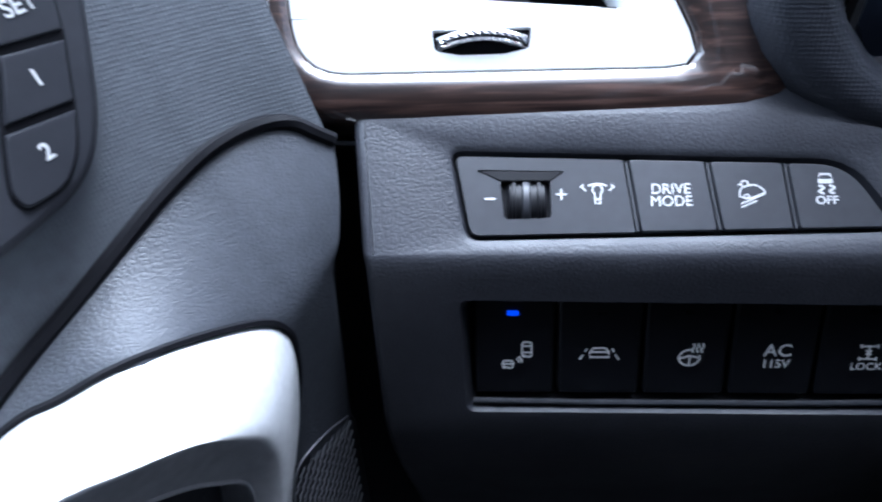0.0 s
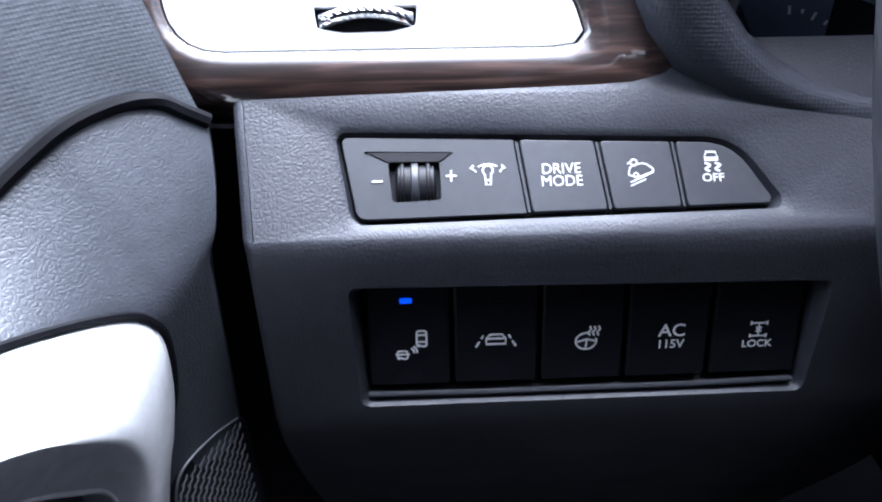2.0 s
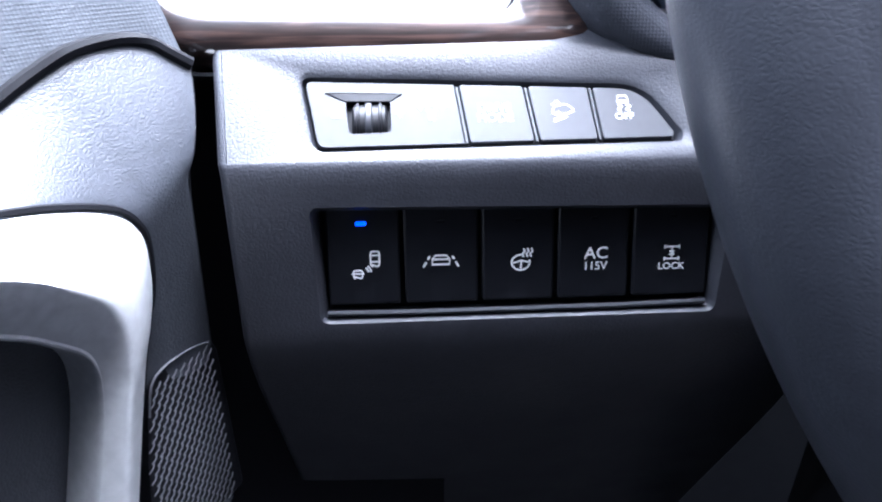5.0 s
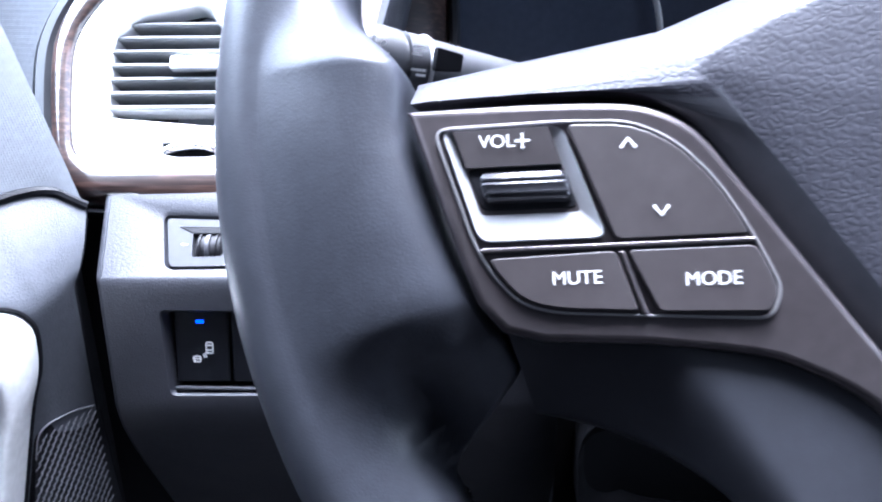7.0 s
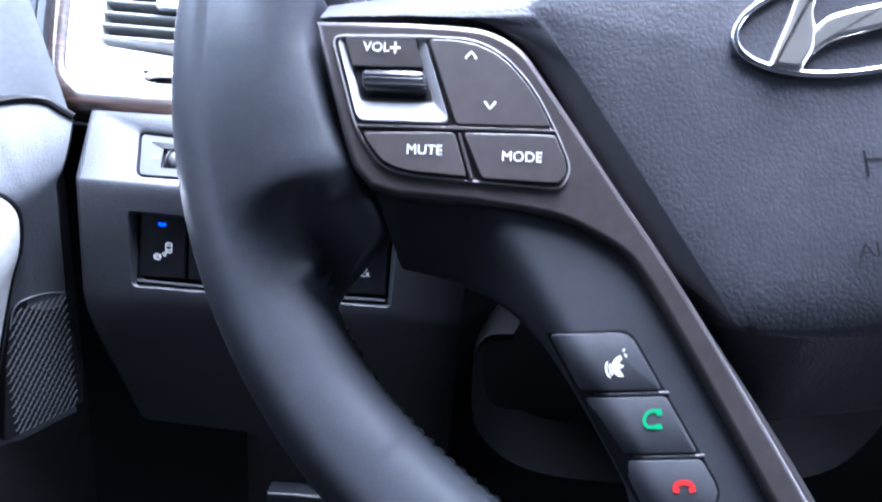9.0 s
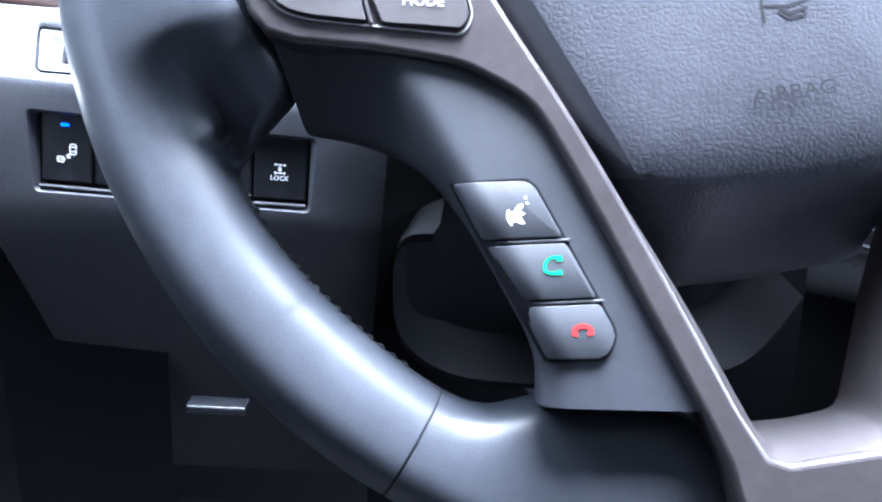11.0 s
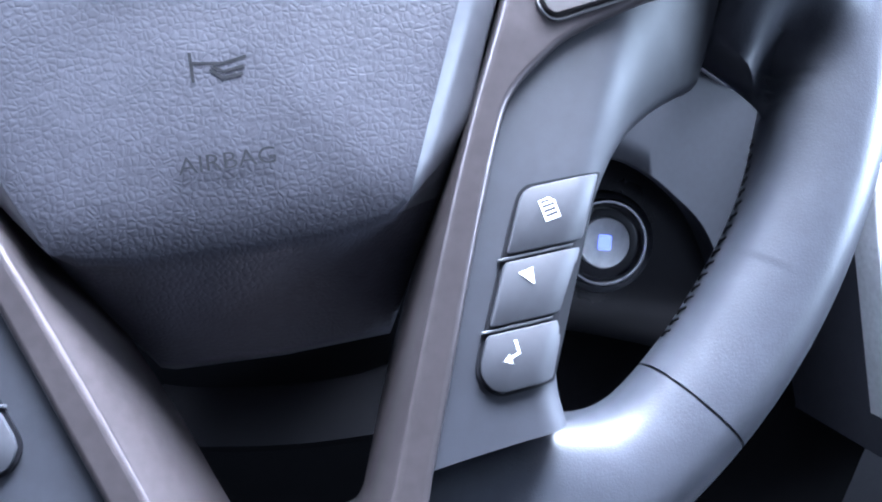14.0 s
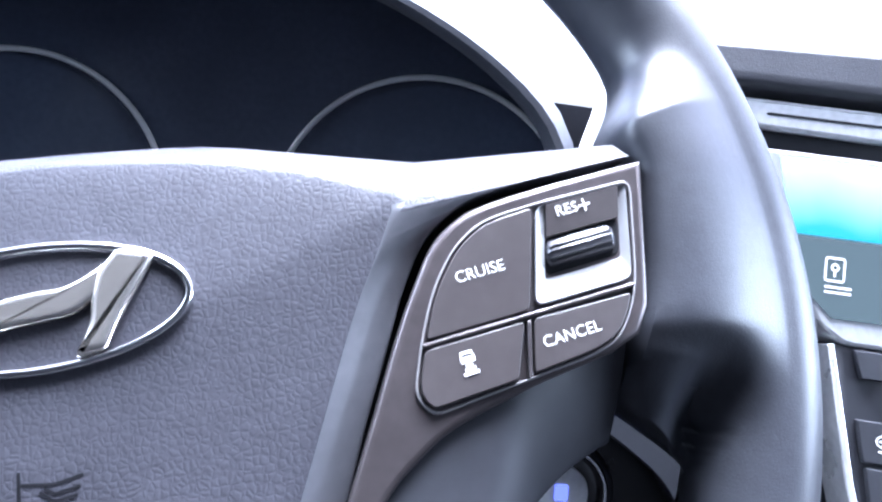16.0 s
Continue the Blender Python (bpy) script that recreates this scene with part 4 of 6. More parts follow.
# dimmer switch with a wheel in a slot
dim = clean(cells[0], 0.0004)
slot = rounded([(0.0082, 0.0152), (0.0092, 0.0046), (0.0216, 0.0050), (0.0214, 0.0152)], 0.0012, 4)
bm = bmesh.new()
holed(dim, [slot], UF @ pose(0, 0, 0.0006), bm)
loft(bm, [[(x, y, 0.0006) for x, y in slot], [(x, y, -0.006) for x, y in slot]], m=UF)
loft(bm, [[(x, y, 0.0006) for x, y in dim], [(x, y, -0.0015) for x, y in inset(dim, -0.0001)]], m=UF)
dimmer = part("dimmer_switch", bm, GREYSW, sw, angle=30)
part("hood", slab(rounded([(0.0020, 0.0182), (0.0082, 0.0150), (0.0214, 0.0148), (0.0252, 0.0176)], 0.0004, 2), UF, 0.002, 0.0003, None, 1, 0.0009), BLACK, dimmer, "black hood over the dimmer wheel")
bm = bmesh.new()
loops = []
for i, (x, r) in enumerate(((0.0102, 0.0052), (0.0108, 0.0062), (0.0198, 0.0062), (0.0204, 0.0052))):
    loops.append([(x, 0.0098 + r * math.cos(2 * math.pi * j / 32), -0.0034 + r * 0.8 * math.sin(2 * math.pi * j / 32)) for j in range(32)])
loft(bm, loops, cap_first=True, cap_last=True, m=UF)
part("wheel", bm, BLACK, dimmer)
for x in (0.0118, 0.0150, 0.0184):
    w = 0.0011 if x == 0.0150 else 0.0005
    bm = bmesh.new()
    loft(bm, [[(x + s, 0.0098 + (0.0066 + k) * math.cos(radians(q)), -0.0034 + (0.0058 + k) * math.sin(radians(q))) for q in range(20, 161, 10)]
              for s, k in ((-w, -0.0006), (-w * 0.7, 0.0002), (w * 0.7, 0.0002), (w, -0.0006))], closed=False, m=UF)
    part("rib", bm, GREYSW if x == 0.0150 else BLACK, dimmer)
TOP = UF @ pose(0, 0, 0.0007)
part("symbol", stroke([[(-0.0014, 0), (0.0014, 0)]], 0.0005, at(TOP, 0.0055, 0.0102)), INK, dimmer, "white minus sign")
part("symbol", stroke([[(-0.0014, 0), (0.0014, 0)], [(0, -0.0015), (0, 0.0015)]], 0.00046, at(TOP, 0.0242, 0.0112)), INK, dimmer, "white plus sign")
part("symbol", stroke([arc(0, 0.0006, 0.0013, -50, 230, 14), [(-0.0008, -0.0004), (-0.0006, -0.0032), (0.0006, -0.0032), (0.0008, -0.0004)], [(-0.0006, -0.0020), (0.0006, -0.0020)],
                       arc(0, -0.0030, 0.0052, 62, 118, 10), arc(0, -0.0026, 0.0058, 40, 52, 4), arc(0, -0.0026, 0.0058, 128, 140, 4), [(-0.0030, 0.0002), (-0.0040, 0.0012)], [(0.0030, 0.0002), (0.0040, 0.0012)]],
                      0.00042, at(TOP, 0.0336, 0.0118)), INK, dimmer, "white dial light symbol")
SB = UF @ pose(0, 0, 0.0008)
ups = [part("switch", slab(eased(c, 0.0010, 4), UF, 0.003, 0.0003, None, 2, 0.0008), GREYSW, sw) for c in cells[1:]]
part("lettering", words("DRIVE\nMODE", 0.0040, at(SB, 0.0524, 0.0106), 0.00015, 0.95, 0, 0.0), INK, ups[0], "white words DRIVE MODE")
part("symbol", stroke([spline([(-0.0040, -0.0008), (-0.0030, 0.0020), (0.0010, 0.0030), (0.0036, 0.0016), (0.0040, 0.0002), (-0.0010, -0.0016), (-0.0040, -0.0008)], 4),
                       [(-0.0036, -0.0034), (0.0004, -0.0018), (0.0044, 0.0000)], [(-0.0036, -0.0046), (0.0016, -0.0024)], arc(-0.0020, 0.0034, 0.0011, 0, 360, 10),
                       [(-0.0042, 0.0030), (-0.0030, 0.0034)], arc(-0.0016, -0.0010, 0.0008, 0, 360, 8)], 0.00050, at(SB, 0.0728, 0.0108) @ Matrix.Diagonal((0.78, 0.78, 1, 1))), INK, ups[1], "white car on a slope symbol")
sk = at(SB, 0.0915, 0.0116)
part("symbol", stroke([[(-0.0018, 0.0012), (-0.0012, 0.0028), (0.0012, 0.0028), (0.0018, 0.0012), (-0.0018, 0.0012)], [(-0.0018, 0.0006), (0.0018, 0.0006)],
                       spline([(-0.0018, -0.0002), (-0.0004, -0.0008), (-0.0018, -0.0018), (-0.0006, -0.0024)], 4), spline([(0.0008, -0.0002), (0.0022, -0.0008), (0.0008, -0.0018), (0.0020, -0.0024)], 4)],
                      0.0006, sk @ pose(0, 0.0014, 0)), INK, ups[2], "white skidding car symbol")
part("lettering", words("OFF", 0.0030, sk @ pose(0, -0.0028, 0), 0.00015, 1.1, 0, 0.00006), INK, ups[2], "white word OFF")

# lower switch row
lw = thing("lower_switch_row", DASHM, "row of five black switches with one blue lamp lit", "switch panel")
LX = (0.0003, 0.0236, 0.0474, 0.0709, 0.0944, 0.1198)
LF = LOW
low_sw = []
for a, b in zip(LX, LX[1:]):
    bw = rounded([(a + 0.0007, -0.0170), (a + 0.0007 + 0.0003, -0.0474), (b - 0.0006, -0.0474), (b - 0.0006, -0.0174)], 0.0009, 3)
    bm = bmesh.new()
    bow = lambda v: 0.0012 * (1 - ((v + 0.032) / 0.0155) ** 2)
    loft(bm, [[(x, y, -0.004) for x, y in bw], [(x, y, bow(y) - 0.0005) for x, y in bw], [(x, y, bow(y)) for x, y in inset(bw, 0.0006)], [(x * 0.3 + (a + b) * 0.35, y, bow(y) + 0.0001) for x, y in inset(bw, 0.0006)]], m=LF, cap_last=True)
    low_sw.append(part("switch", bm, SWITCH, lw, angle=30))
LS = LOW @ pose(0, 0, 0.0014)
part("lamp", slab(rounded([(0.0100, -0.0214), (0.0100, -0.0226), (0.0132, -0.0226), (0.0132, -0.0214)], 0.0004, 2), LOW, 0.001, 0.0002, None, 1, 0.0012), LED, low_sw[0], "small lit blue lamp")
for i in range(1, 5):
    x = (LX[i] + LX[i + 1]) / 2
    part("lamp", slab(rounded([(x - 0.0012, -0.0216), (x - 0.0012, -0.0224), (x + 0.0012, -0.0224), (x + 0.0012, -0.0216)], 0.0003, 2), LOW, 0.001, 0, None, 1, 0.0009), BLACK, low_sw[i], "unlit lamp window")
m = at(LS, 0.0132, -0.0350)
part("symbol", stroke([rounded([(0.0010, 0.0000), (0.0010, 0.0046), (0.0036, 0.0046), (0.0036, 0.0000)], 0.0008, 3) + [(0.0010 + 0.0000, 0.0006)], [(0.0012, 0.0014), (0.0034, 0.0014)], [(0.0012, 0.0034), (0.0034, 0.0034)],
                       rounded([(-0.0042, -0.0036), (-0.0042, -0.0012), (-0.0016, -0.0012), (-0.0016, -0.0036)], 0.0006, 3) + [(-0.0042, -0.0030)], [(-0.0048, -0.0022), (-0.0010, -0.0022)],
                       arc(-0.0010, -0.0016, 0.0012, -10, 70, 5), arc(-0.0010, -0.0016, 0.0020, -5, 60, 5)], 0.00055, m), INK, low_sw[0], "white blind spot symbol")
m = at(LS, 0.0354, -0.0338)
part("symbol", stroke([[(-0.0026, -0.0012), (-0.0026, 0.0004), (-0.0016, 0.0016), (0.0016, 0.0016), (0.0026, 0.0004), (0.0026, -0.0012), (-0.0026, -0.0012)], [(-0.0026, 0.0004), (0.0026, 0.0004)],
                       [(-0.0054, -0.0020), (-0.0044, -0.0004)], [(-0.0040, 0.0004), (-0.0034, 0.0014)], [(0.0054, -0.0020), (0.0044, -0.0004)], [(0.0040, 0.0004), (0.0034, 0.0014)]], 0.00060, m), INK, low_sw[1], "white lane symbol")
m = at(LS, 0.0600, -0.0345)
part("symbol", stroke([arc(-0.0002, -0.0006, 0.0028, 70, 380, 18, 0.0024), [(-0.0026, -0.0008), (0, 0.0000), (0.0022, -0.0006)], [(0, 0), (-0.0002, -0.0026)],
                       *[spline([(0.0008 + 0.0012 * i, 0.0010), (0.0003 + 0.0012 * i, 0.0020), (0.0010 + 0.0012 * i, 0.0028), (0.0006 + 0.0012 * i, 0.0038)], 3) for i in range(3)]], 0.00055, m), INK, low_sw[2], "white heated wheel symbol")
part("lettering", words("AC", 0.0052, at(LS, 0.0832, -0.0330), 0.00015, 1.05, 0, 0.00006), INK, low_sw[3], "white letters AC")
part("lettering", words("115V", 0.0036, at(LS, 0.0830, -0.0370), 0.00015, 1.0, 0, 0.00005), INK, low_sw[3], "white figures 115V")
m = at(LS, 0.1070, -0.0345)
part("symbol", stroke([[(-0.0022, 0.0030), (0.0022, 0.0030)], [(-0.0022, 0.0036), (-0.0022, 0.0024)], [(0.0022, 0.0036), (0.0022, 0.0024)], [(0, 0.0030), (0, -0.0008)], [(-0.0022, -0.0008), (0.0022, -0.0008)],
                       [(-0.0022, -0.0002), (-0.0022, -0.0014)], [(0.0022, -0.0002), (0.0022, -0.0014)], [(-0.0008, 0.0018), (0.0008, 0.0004)], [(-0.0008, 0.0004), (0.0008, 0.0018)]], 0.0005, m), INK, low_sw[4], "white axle symbol")
part("lettering", words("LOCK", 0.0030, m @ pose(0, -0.0032, 0), 0.00015, 1.05, 0, 0.00005), INK, low_sw[4], "white word LOCK")
# sill under the switches
part("sill", tube([on(LOW, 0.0006, -0.0500), on(LOW, 0.0300, -0.0504), on(LOW, 0.0900, -0.0504), on(LOW, 0.1192, -0.0498)], 0.0009, None, 8), GREYSW, lw, "thin grey sill")

# ================================================================ air vent in its wood surround
VM = DASHM @ frame_of((0.0034, 0.0333, 0.0406), (1, 0.03, 0), (0, 0.545, 0.838))
KV = 0.838
vz = lambda pts: [(x - 0.0034, (z - 0.0406) / KV) for x, z in pts]
vent = thing("air_vent", VM, "silver side air vent with dark slats in a glossy wood surround", "air vent")


def star(pts, n=72, c=(0.0, 0.035)):
    """The outline met by n rays from c, for lofting outlines to each other."""
    P = spline(pts, 8, True) if len(pts) < 40 else pts
    out = []
    for i in range(n):
        a = 2 * math.pi * i / n
        d = Vector((math.cos(a), math.sin(a)))
        best = None
        for j in range(len(P)):
            p, q = Vector(P[j - 1]) - Vector(c), Vector(P[j]) - Vector(c)
            e = q - p
            det = d.x * -e.y + d.y * e.x
            if abs(det) < 1e-12:
                continue
            t = (p.x * -e.y + p.y * e.x) / det
            s = (d.x * p.y - d.y * p.x) / det
            if t > 0 and -1e-6 <= s <= 1 + 1e-6:
                best = t if best is None else max(best, t)
        out.append((c[0] + d.x * best, c[1] + d.y * best))
    return out


PLATE_O = star(rounded(vz([(-0.0470, 0.0350), (0.0640, 0.0340), (0.0510, 0.0590), (0.0200, 0.1050), (-0.0350, 0.1090), (-0.0520, 0.0860), (-0.0505, 0.0620)]), [0.014, 0.010, 0.02, 0.02, 0.02, 0.02, 0.02], 6), 96)
WOOD_O = star(rounded(vz([(-0.0530, 0.0215), (0.0870, 0.0175), (0.0950, 0.0300), (0.1150, 0.0700), (0.1150, 0.1250), (-0.0420, 0.1250), (-0.0640, 0.0900), (-0.0610, 0.0560)]), [0.018, 0.008, 0.01, 0.03, 0.02, 0.025, 0.03, 0.02], 6), 96)
OPEN = star(rounded(vz([(-0.0352, 0.0535), (0.0440, 0.0472), (0.0060, 0.1010), (-0.0250, 0.0950), (-0.0360, 0.0850)]), [0.004, 0.003, 0.006, 0.006, 0.006], 5), 96)
mixo = lambda a, b, k: [(p[0] * (1 - k) + q[0] * k, p[1] * (1 - k) + q[1] * k) for p, q in zip(a, b)]
lv = lambda o, h: [(x, y, h) for x, y in o]
bm = bmesh.new()
loft(bm, [lv(WOOD_O, -0.0075), lv(mixo(WOOD_O, PLATE_O, 0.05), -0.0040), lv(mixo(WOOD_O, PLATE_O, 0.14), -0.0012), lv(mixo(WOOD_O, PLATE_O, 0.28), 0.0010), lv(mixo(WOOD_O, PLATE_O, 0.5), 0.0024),
          lv(mixo(WOOD_O, PLATE_O, 0.75), 0.0026), lv(mixo(WOOD_O, PLATE_O, 0.94), 0.0016), lv(mixo(WOOD_O, PLATE_O, 0.985), 0.0008), lv(mixo(WOOD_O, PLATE_O, 0.99), -0.004)])
part("surround", bm, WOOD, vent, "dark striped glossy wood surround", angle=60)
edge_o = [(p[0] * 1.045 - 0.0065 * min(1.0, max(0.0, (-p[0] - 0.01) / 0.035)), 0.035 + (p[1] - 0.035) * 1.045) for p in WOOD_O]
bm = bmesh.new()
loft(bm, [lv(edge_o, -0.030), lv(edge_o, -0.0070), lv(mixo(edge_o, WOOD_O, 0.3), -0.0040), lv(mixo(edge_o, WOOD_O, 0.7), -0.0040), lv(WOOD_O, -0.0065)])
part("rim", bm, SHINE, vent, "black outer rim")
tray = [(0.0036 - 0.0034 + dx, (0.0413 - 0.0406) / KV + dy) for dx, dy in ((-0.0135, 0.0036), (-0.0128, -0.0020), (-0.006, -0.0034), (0.006, -0.0034), (0.0128, -0.0020), (0.0135, 0.0036))]
bm = bmesh.new()
thole = rounded(tray, 0.0008, 2)
holed(inset(PLATE_O, 0.0005), [OPEN, thole], Matrix.Identity(4), bm)
loft(bm, [lv(inset(PLATE_O, 0.0005), 0.0), lv(inset(PLATE_O, 0.0002), -0.0006), lv(inset(PLATE_O, 0.0002), -0.004)])
loft(bm, [lv(OPEN, 0.0), lv(inset(OPEN, 0.0010), -0.0016), lv(inset(OPEN, 0.0014), -0.010)])
loft(bm, [lv(thole, 0.0), lv(thole, -0.005)])
plate = part("face_plate", bm, PLATE, vent, "bright silver face plate", angle=30)
part("duct", slab(inset(OPEN, -0.001), Matrix.Identity(4), 0.002, 0, None, 1, -0.028), SEAL, vent, "black depth of the duct")
bm = bmesh.new()
loft(bm, [lv(inset(OPEN, 0.0012), -0.006), lv(inset(OPEN, 0.0012), -0.029)])
part("duct_wall", bm, SEAL, vent)
for k, z in enumerate(0.0575 + 0.0056 * i for i in range(7)):
    y = (z - 0.0406) / KV
    xs = []
    for i in range(96):
        p, q = OPEN[i - 1], OPEN[i]
        if (p[1] - y) * (q[1] - y) < 0:
            xs.append(p[0] + (q[0] - p[0]) * (y - p[1]) / (q[1] - p[1]))
    xa, xb = min(xs) + 0.001, max(xs) - 0.001
    sec = [(0.0026, -0.0030), (0.0027, -0.0042), (0.0010, -0.0125), (0.0000, -0.0125), (0.0001, -0.0022), (0.0009, -0.0014)]
    bm = bmesh.new()
    loft(bm, [[(x, y + a, b) for a, b in sec] for x in (xa, xb)], cap_first=True, cap_last=True)
    part("slat", bm, SLAT, vent, "grey horizontal slat", smooth=False)
part("direction_tab", slab(rounded([(-0.012, 0.0445), (-0.012, 0.0385), (0.010, 0.0385), (0.010, 0.0445)], 0.001, 3), Matrix.Identity(4), 0.004, 0.0006, None, 2, 0.0010), SATIN, vent, "silver direction tab on a slat")
bm = bmesh.new()
loops = []
for i in range(25):
    a = -1 + 2 * i / 24
    x = 0.0002 + a * 0.0123
    h = 0.0021 * math.sqrt(max(0.02, 1 - a * a)) + 0.0002
    loops.append([(x, 0.0006 + 0.0022 * (1 - a * a) + 0.0019 * math.cos(2 * math.pi * j / 14), -0.0006 + h * 1.4 * math.sin(2 * math.pi * j / 14) * (1.0 + 0.08 * ((i + j) % 2))) for j in range(14)])
loft(bm, loops, cap_first=True, cap_last=True)
part("thumb_wheel", bm, CHROME, vent, "knurled bright thumb wheel", smooth=False)

# ================================================================ door (panel plane leans away to the driver's side)
DOORM = DASHM @ frame_of((-0.0368, 0.0126, 0.0), (0.5, 1, 0), (0, 0, 1))
# door coordinates: x forward along the door, y up, z into the cabin
door = thing("door", DOORM, "driver's door with grained lower panel, woven upper panel and silver pull", "car door")
# lines along the door: joint of the panels, crease of the lower panel, its foot; the third number is the height over the door's plane
JOINT = spline([(0.0016, 0.0222, 0.0000), (-0.0030, 0.0262, -0.0035), (-0.0066, 0.0293, -0.0065), (-0.0122, 0.0307, -0.0095), (-0.0199, 0.0306, -0.0120), (-0.0283, 0.0294, -0.0135), (-0.0360, 0.0265, -0.0150),
                (-0.0470, 0.0218, -0.0160), (-0.0696, 0.0110, -0.0170), (-0.0890, 0.0020, -0.0180), (-0.1300, -0.0200, -0.0190), (-0.2000, -0.0600, -0.0200)], 5)
CREASE = spline([(-0.0165, -0.0040, 0.0106), (-0.0180, -0.0044, 0.0110), (-0.0200, -0.0050, 0.0111), (-0.0225, -0.0060, 0.0111), (-0.0260, -0.0074, 0.0110), (-0.0310, -0.0090, 0.0108), (-0.0370, -0.0104, 0.0102),
                 (-0.0470, -0.0060, 0.0070), (-0.0696, 0.0010, 0.0030), (-0.0890, -0.0060, -0.0060), (-0.1300, -0.0260, -0.0120), (-0.2000, -0.0660, -0.0180)], 5)
UPPER = [(x, 0.190, -0.075) for x, _, _ in JOINT]
FOOT = [(x, -0.130, 0.0060 if x > -0.05 else 0.0030) for x, _, _ in CREASE]


def sheet(lines):
    bm = bmesh.new()
    loft(bm, lines, closed=False)
    return bm


def between(a, b, k, rise=0.0):
    return [tuple(Vector(p).lerp(Vector(q), k) + Vector((0, 0, rise))) for p, q in zip(a, b)]


part("upper_panel", sheet([between(UPPER, JOINT, j / 24, 0.0022 * math.sin(math.pi * j / 24) - 0.0012) for j in range(25)]), CLOTH, door, "woven grey upper door panel")
part("seam", tube([(x, y, z + 0.0002) for x, y, z in JOINT], 0.0021, None, 8), SEAL, door, "black piping along the panel joint")
part("lower_panel", sheet([between(JOINT, CREASE, 0.0, -0.0030)] + [between(JOINT, CREASE, k, 0.0016 * math.sin(math.pi * k) - 0.0014 * max(0.0, (k - 0.80) / 0.20) ** 2) for k in (0.02, 0.06, 0.12, 0.2, 0.3, 0.4, 0.5, 0.6, 0.7, 0.8, 0.86, 0.92, 0.97)]
                          + [between(CREASE, FOOT, k, -0.0014) for k in (0.02, 0.05, 0.1, 0.2, 0.4, 0.7, 1.0)]), DOOR, door, "grained grey leather lower door panel", angle=60)
# front edge of the door, turning into the gap
bm = bmesh.new()
brink = [between(JOINT, CREASE, k, 0.0016 * math.sin(math.pi * k) - 0.0014 * max(0.0, (k - 0.80) / 0.20) ** 2)[0] for k in (0.02, 0.2, 0.4, 0.6, 0.8, 0.97)] + [between(CREASE, FOOT, k, -0.0014)[0] for k in (0.05, 0.4, 1.0)]
loft(bm, [[(x, y, z) for x, y, z in brink], [(x + 0.0014, y - 0.0004, z - 0.0008) for x, y, z in brink], [(x + 0.0022, y - 0.0006, z - 0.0030) for x, y, z in brink], [(x + 0.012, y, z - 0.040) for x, y, z in brink]], closed=False)
part("front_edge", bm, SEAL, door)
# end of the dashboard that shows between the door and the vent
bm = bmesh.new()
loft(bm, [[(0.052 + 0.35 * (y - 0.02), y, z) for y in (-0.02, 0.05, 0.12, 0.22)] for z in (-0.16, -0.10, -0.05, 0.0, 0.03)], closed=False)
dash_end = part("end_panel", bm, CLOTH, dash, "pale grey end of the dashboard beside the door")
dash_end.matrix_parent_inverse = DASHM.inverted() @ DOORM
# silver pull: one band over the top, round the front corner and down, with a pocket inside it
PULL_O = spline([(-0.200, -0.058, -0.018), (-0.150, -0.030, -0.017), (-0.1150, -0.0115, -0.0160), (-0.0940, -0.0027, -0.0130), (-0.0844, -0.0005, -0.0080), (-0.0743, 0.0020, -0.0024), (-0.0590, 0.0003, 0.0034),
                 (-0.0435, -0.0051, 0.0078), (-0.0368, -0.0124, 0.0085), (-0.0355, -0.0200, 0.0085), (-0.0372, -0.0330, 0.0080), (-0.0435, -0.0500, 0.0070), (-0.0620, -0.1150, 0.0050)], 5)
PULL_C = spline([(-0.205, -0.026), (-0.155, -0.003), (-0.1200, 0.0092), (-0.1040, 0.0085), (-0.0905, 0.0021), (-0.0780, -0.0045), (-0.0690, -0.0116), (-0.0625, -0.0186), (-0.0600, -0.0240), (-0.0590, -0.0300),
                 (-0.0600, -0.0400), (-0.0650, -0.0560), (-0.0830, -0.1150)], 5)
PULL_I = spline([(-0.200, -0.050), (-0.150, -0.030), (-0.1150, -0.0120), (-0.0980, -0.0085), (-0.0891, -0.0128), (-0.0787, -0.0196), (-0.0715, -0.0262), (-0.0672, -0.0306), (-0.0652, -0.0345), (-0.0647, -0.0395),
                 (-0.0660, -0.0480), (-0.0705, -0.0620), (-0.0890, -0.1150)], 5)
pull_c, pull_i = [(x, y, 0.0225) for x, y in PULL_C], [(x, y, 0.0160) for x, y in PULL_I]
bm = bmesh.new()
loft(bm, [between(PULL_O, pull_c, k, r) for k, r in ((0, 0.0), (0.03, 0.0008), (0.10, 0.0016), (0.3, 0.0022), (0.55, 0.0020), (0.8, 0.0012), (0.93, 0.0003), (0.98, -0.0004))]
     + [between(pull_c, pull_i, k, r) for k, r in ((0.03, -0.0008), (0.12, -0.0006), (0.5, 0.0), (0.9, 0.0002), (0.96, 0.0008), (1.0, 0.0008), (1.04, -0.0006))] + [[(x - 0.0003, y - 0.0003, 0.002) for x, y, z in pull_i]], closed=False)
part("pull", bm, PULLMETAL, door, "satin silver door pull", angle=38)
part("pull_gasket", tube([(x + 0.0006, y + 0.0007, z + 0.0006) for x, y, z in PULL_O], 0.0010, None, 6), SEAL, door, "dark joint round the pull")
part("pocket", slab(inset(PULL_I + [(-0.200, -0.115)], -0.0015), Matrix.Identity(4), 0.004, 0, None, 1, 0.0060), DOOR, door, "dark grey pocket inside the pull", smooth=False)
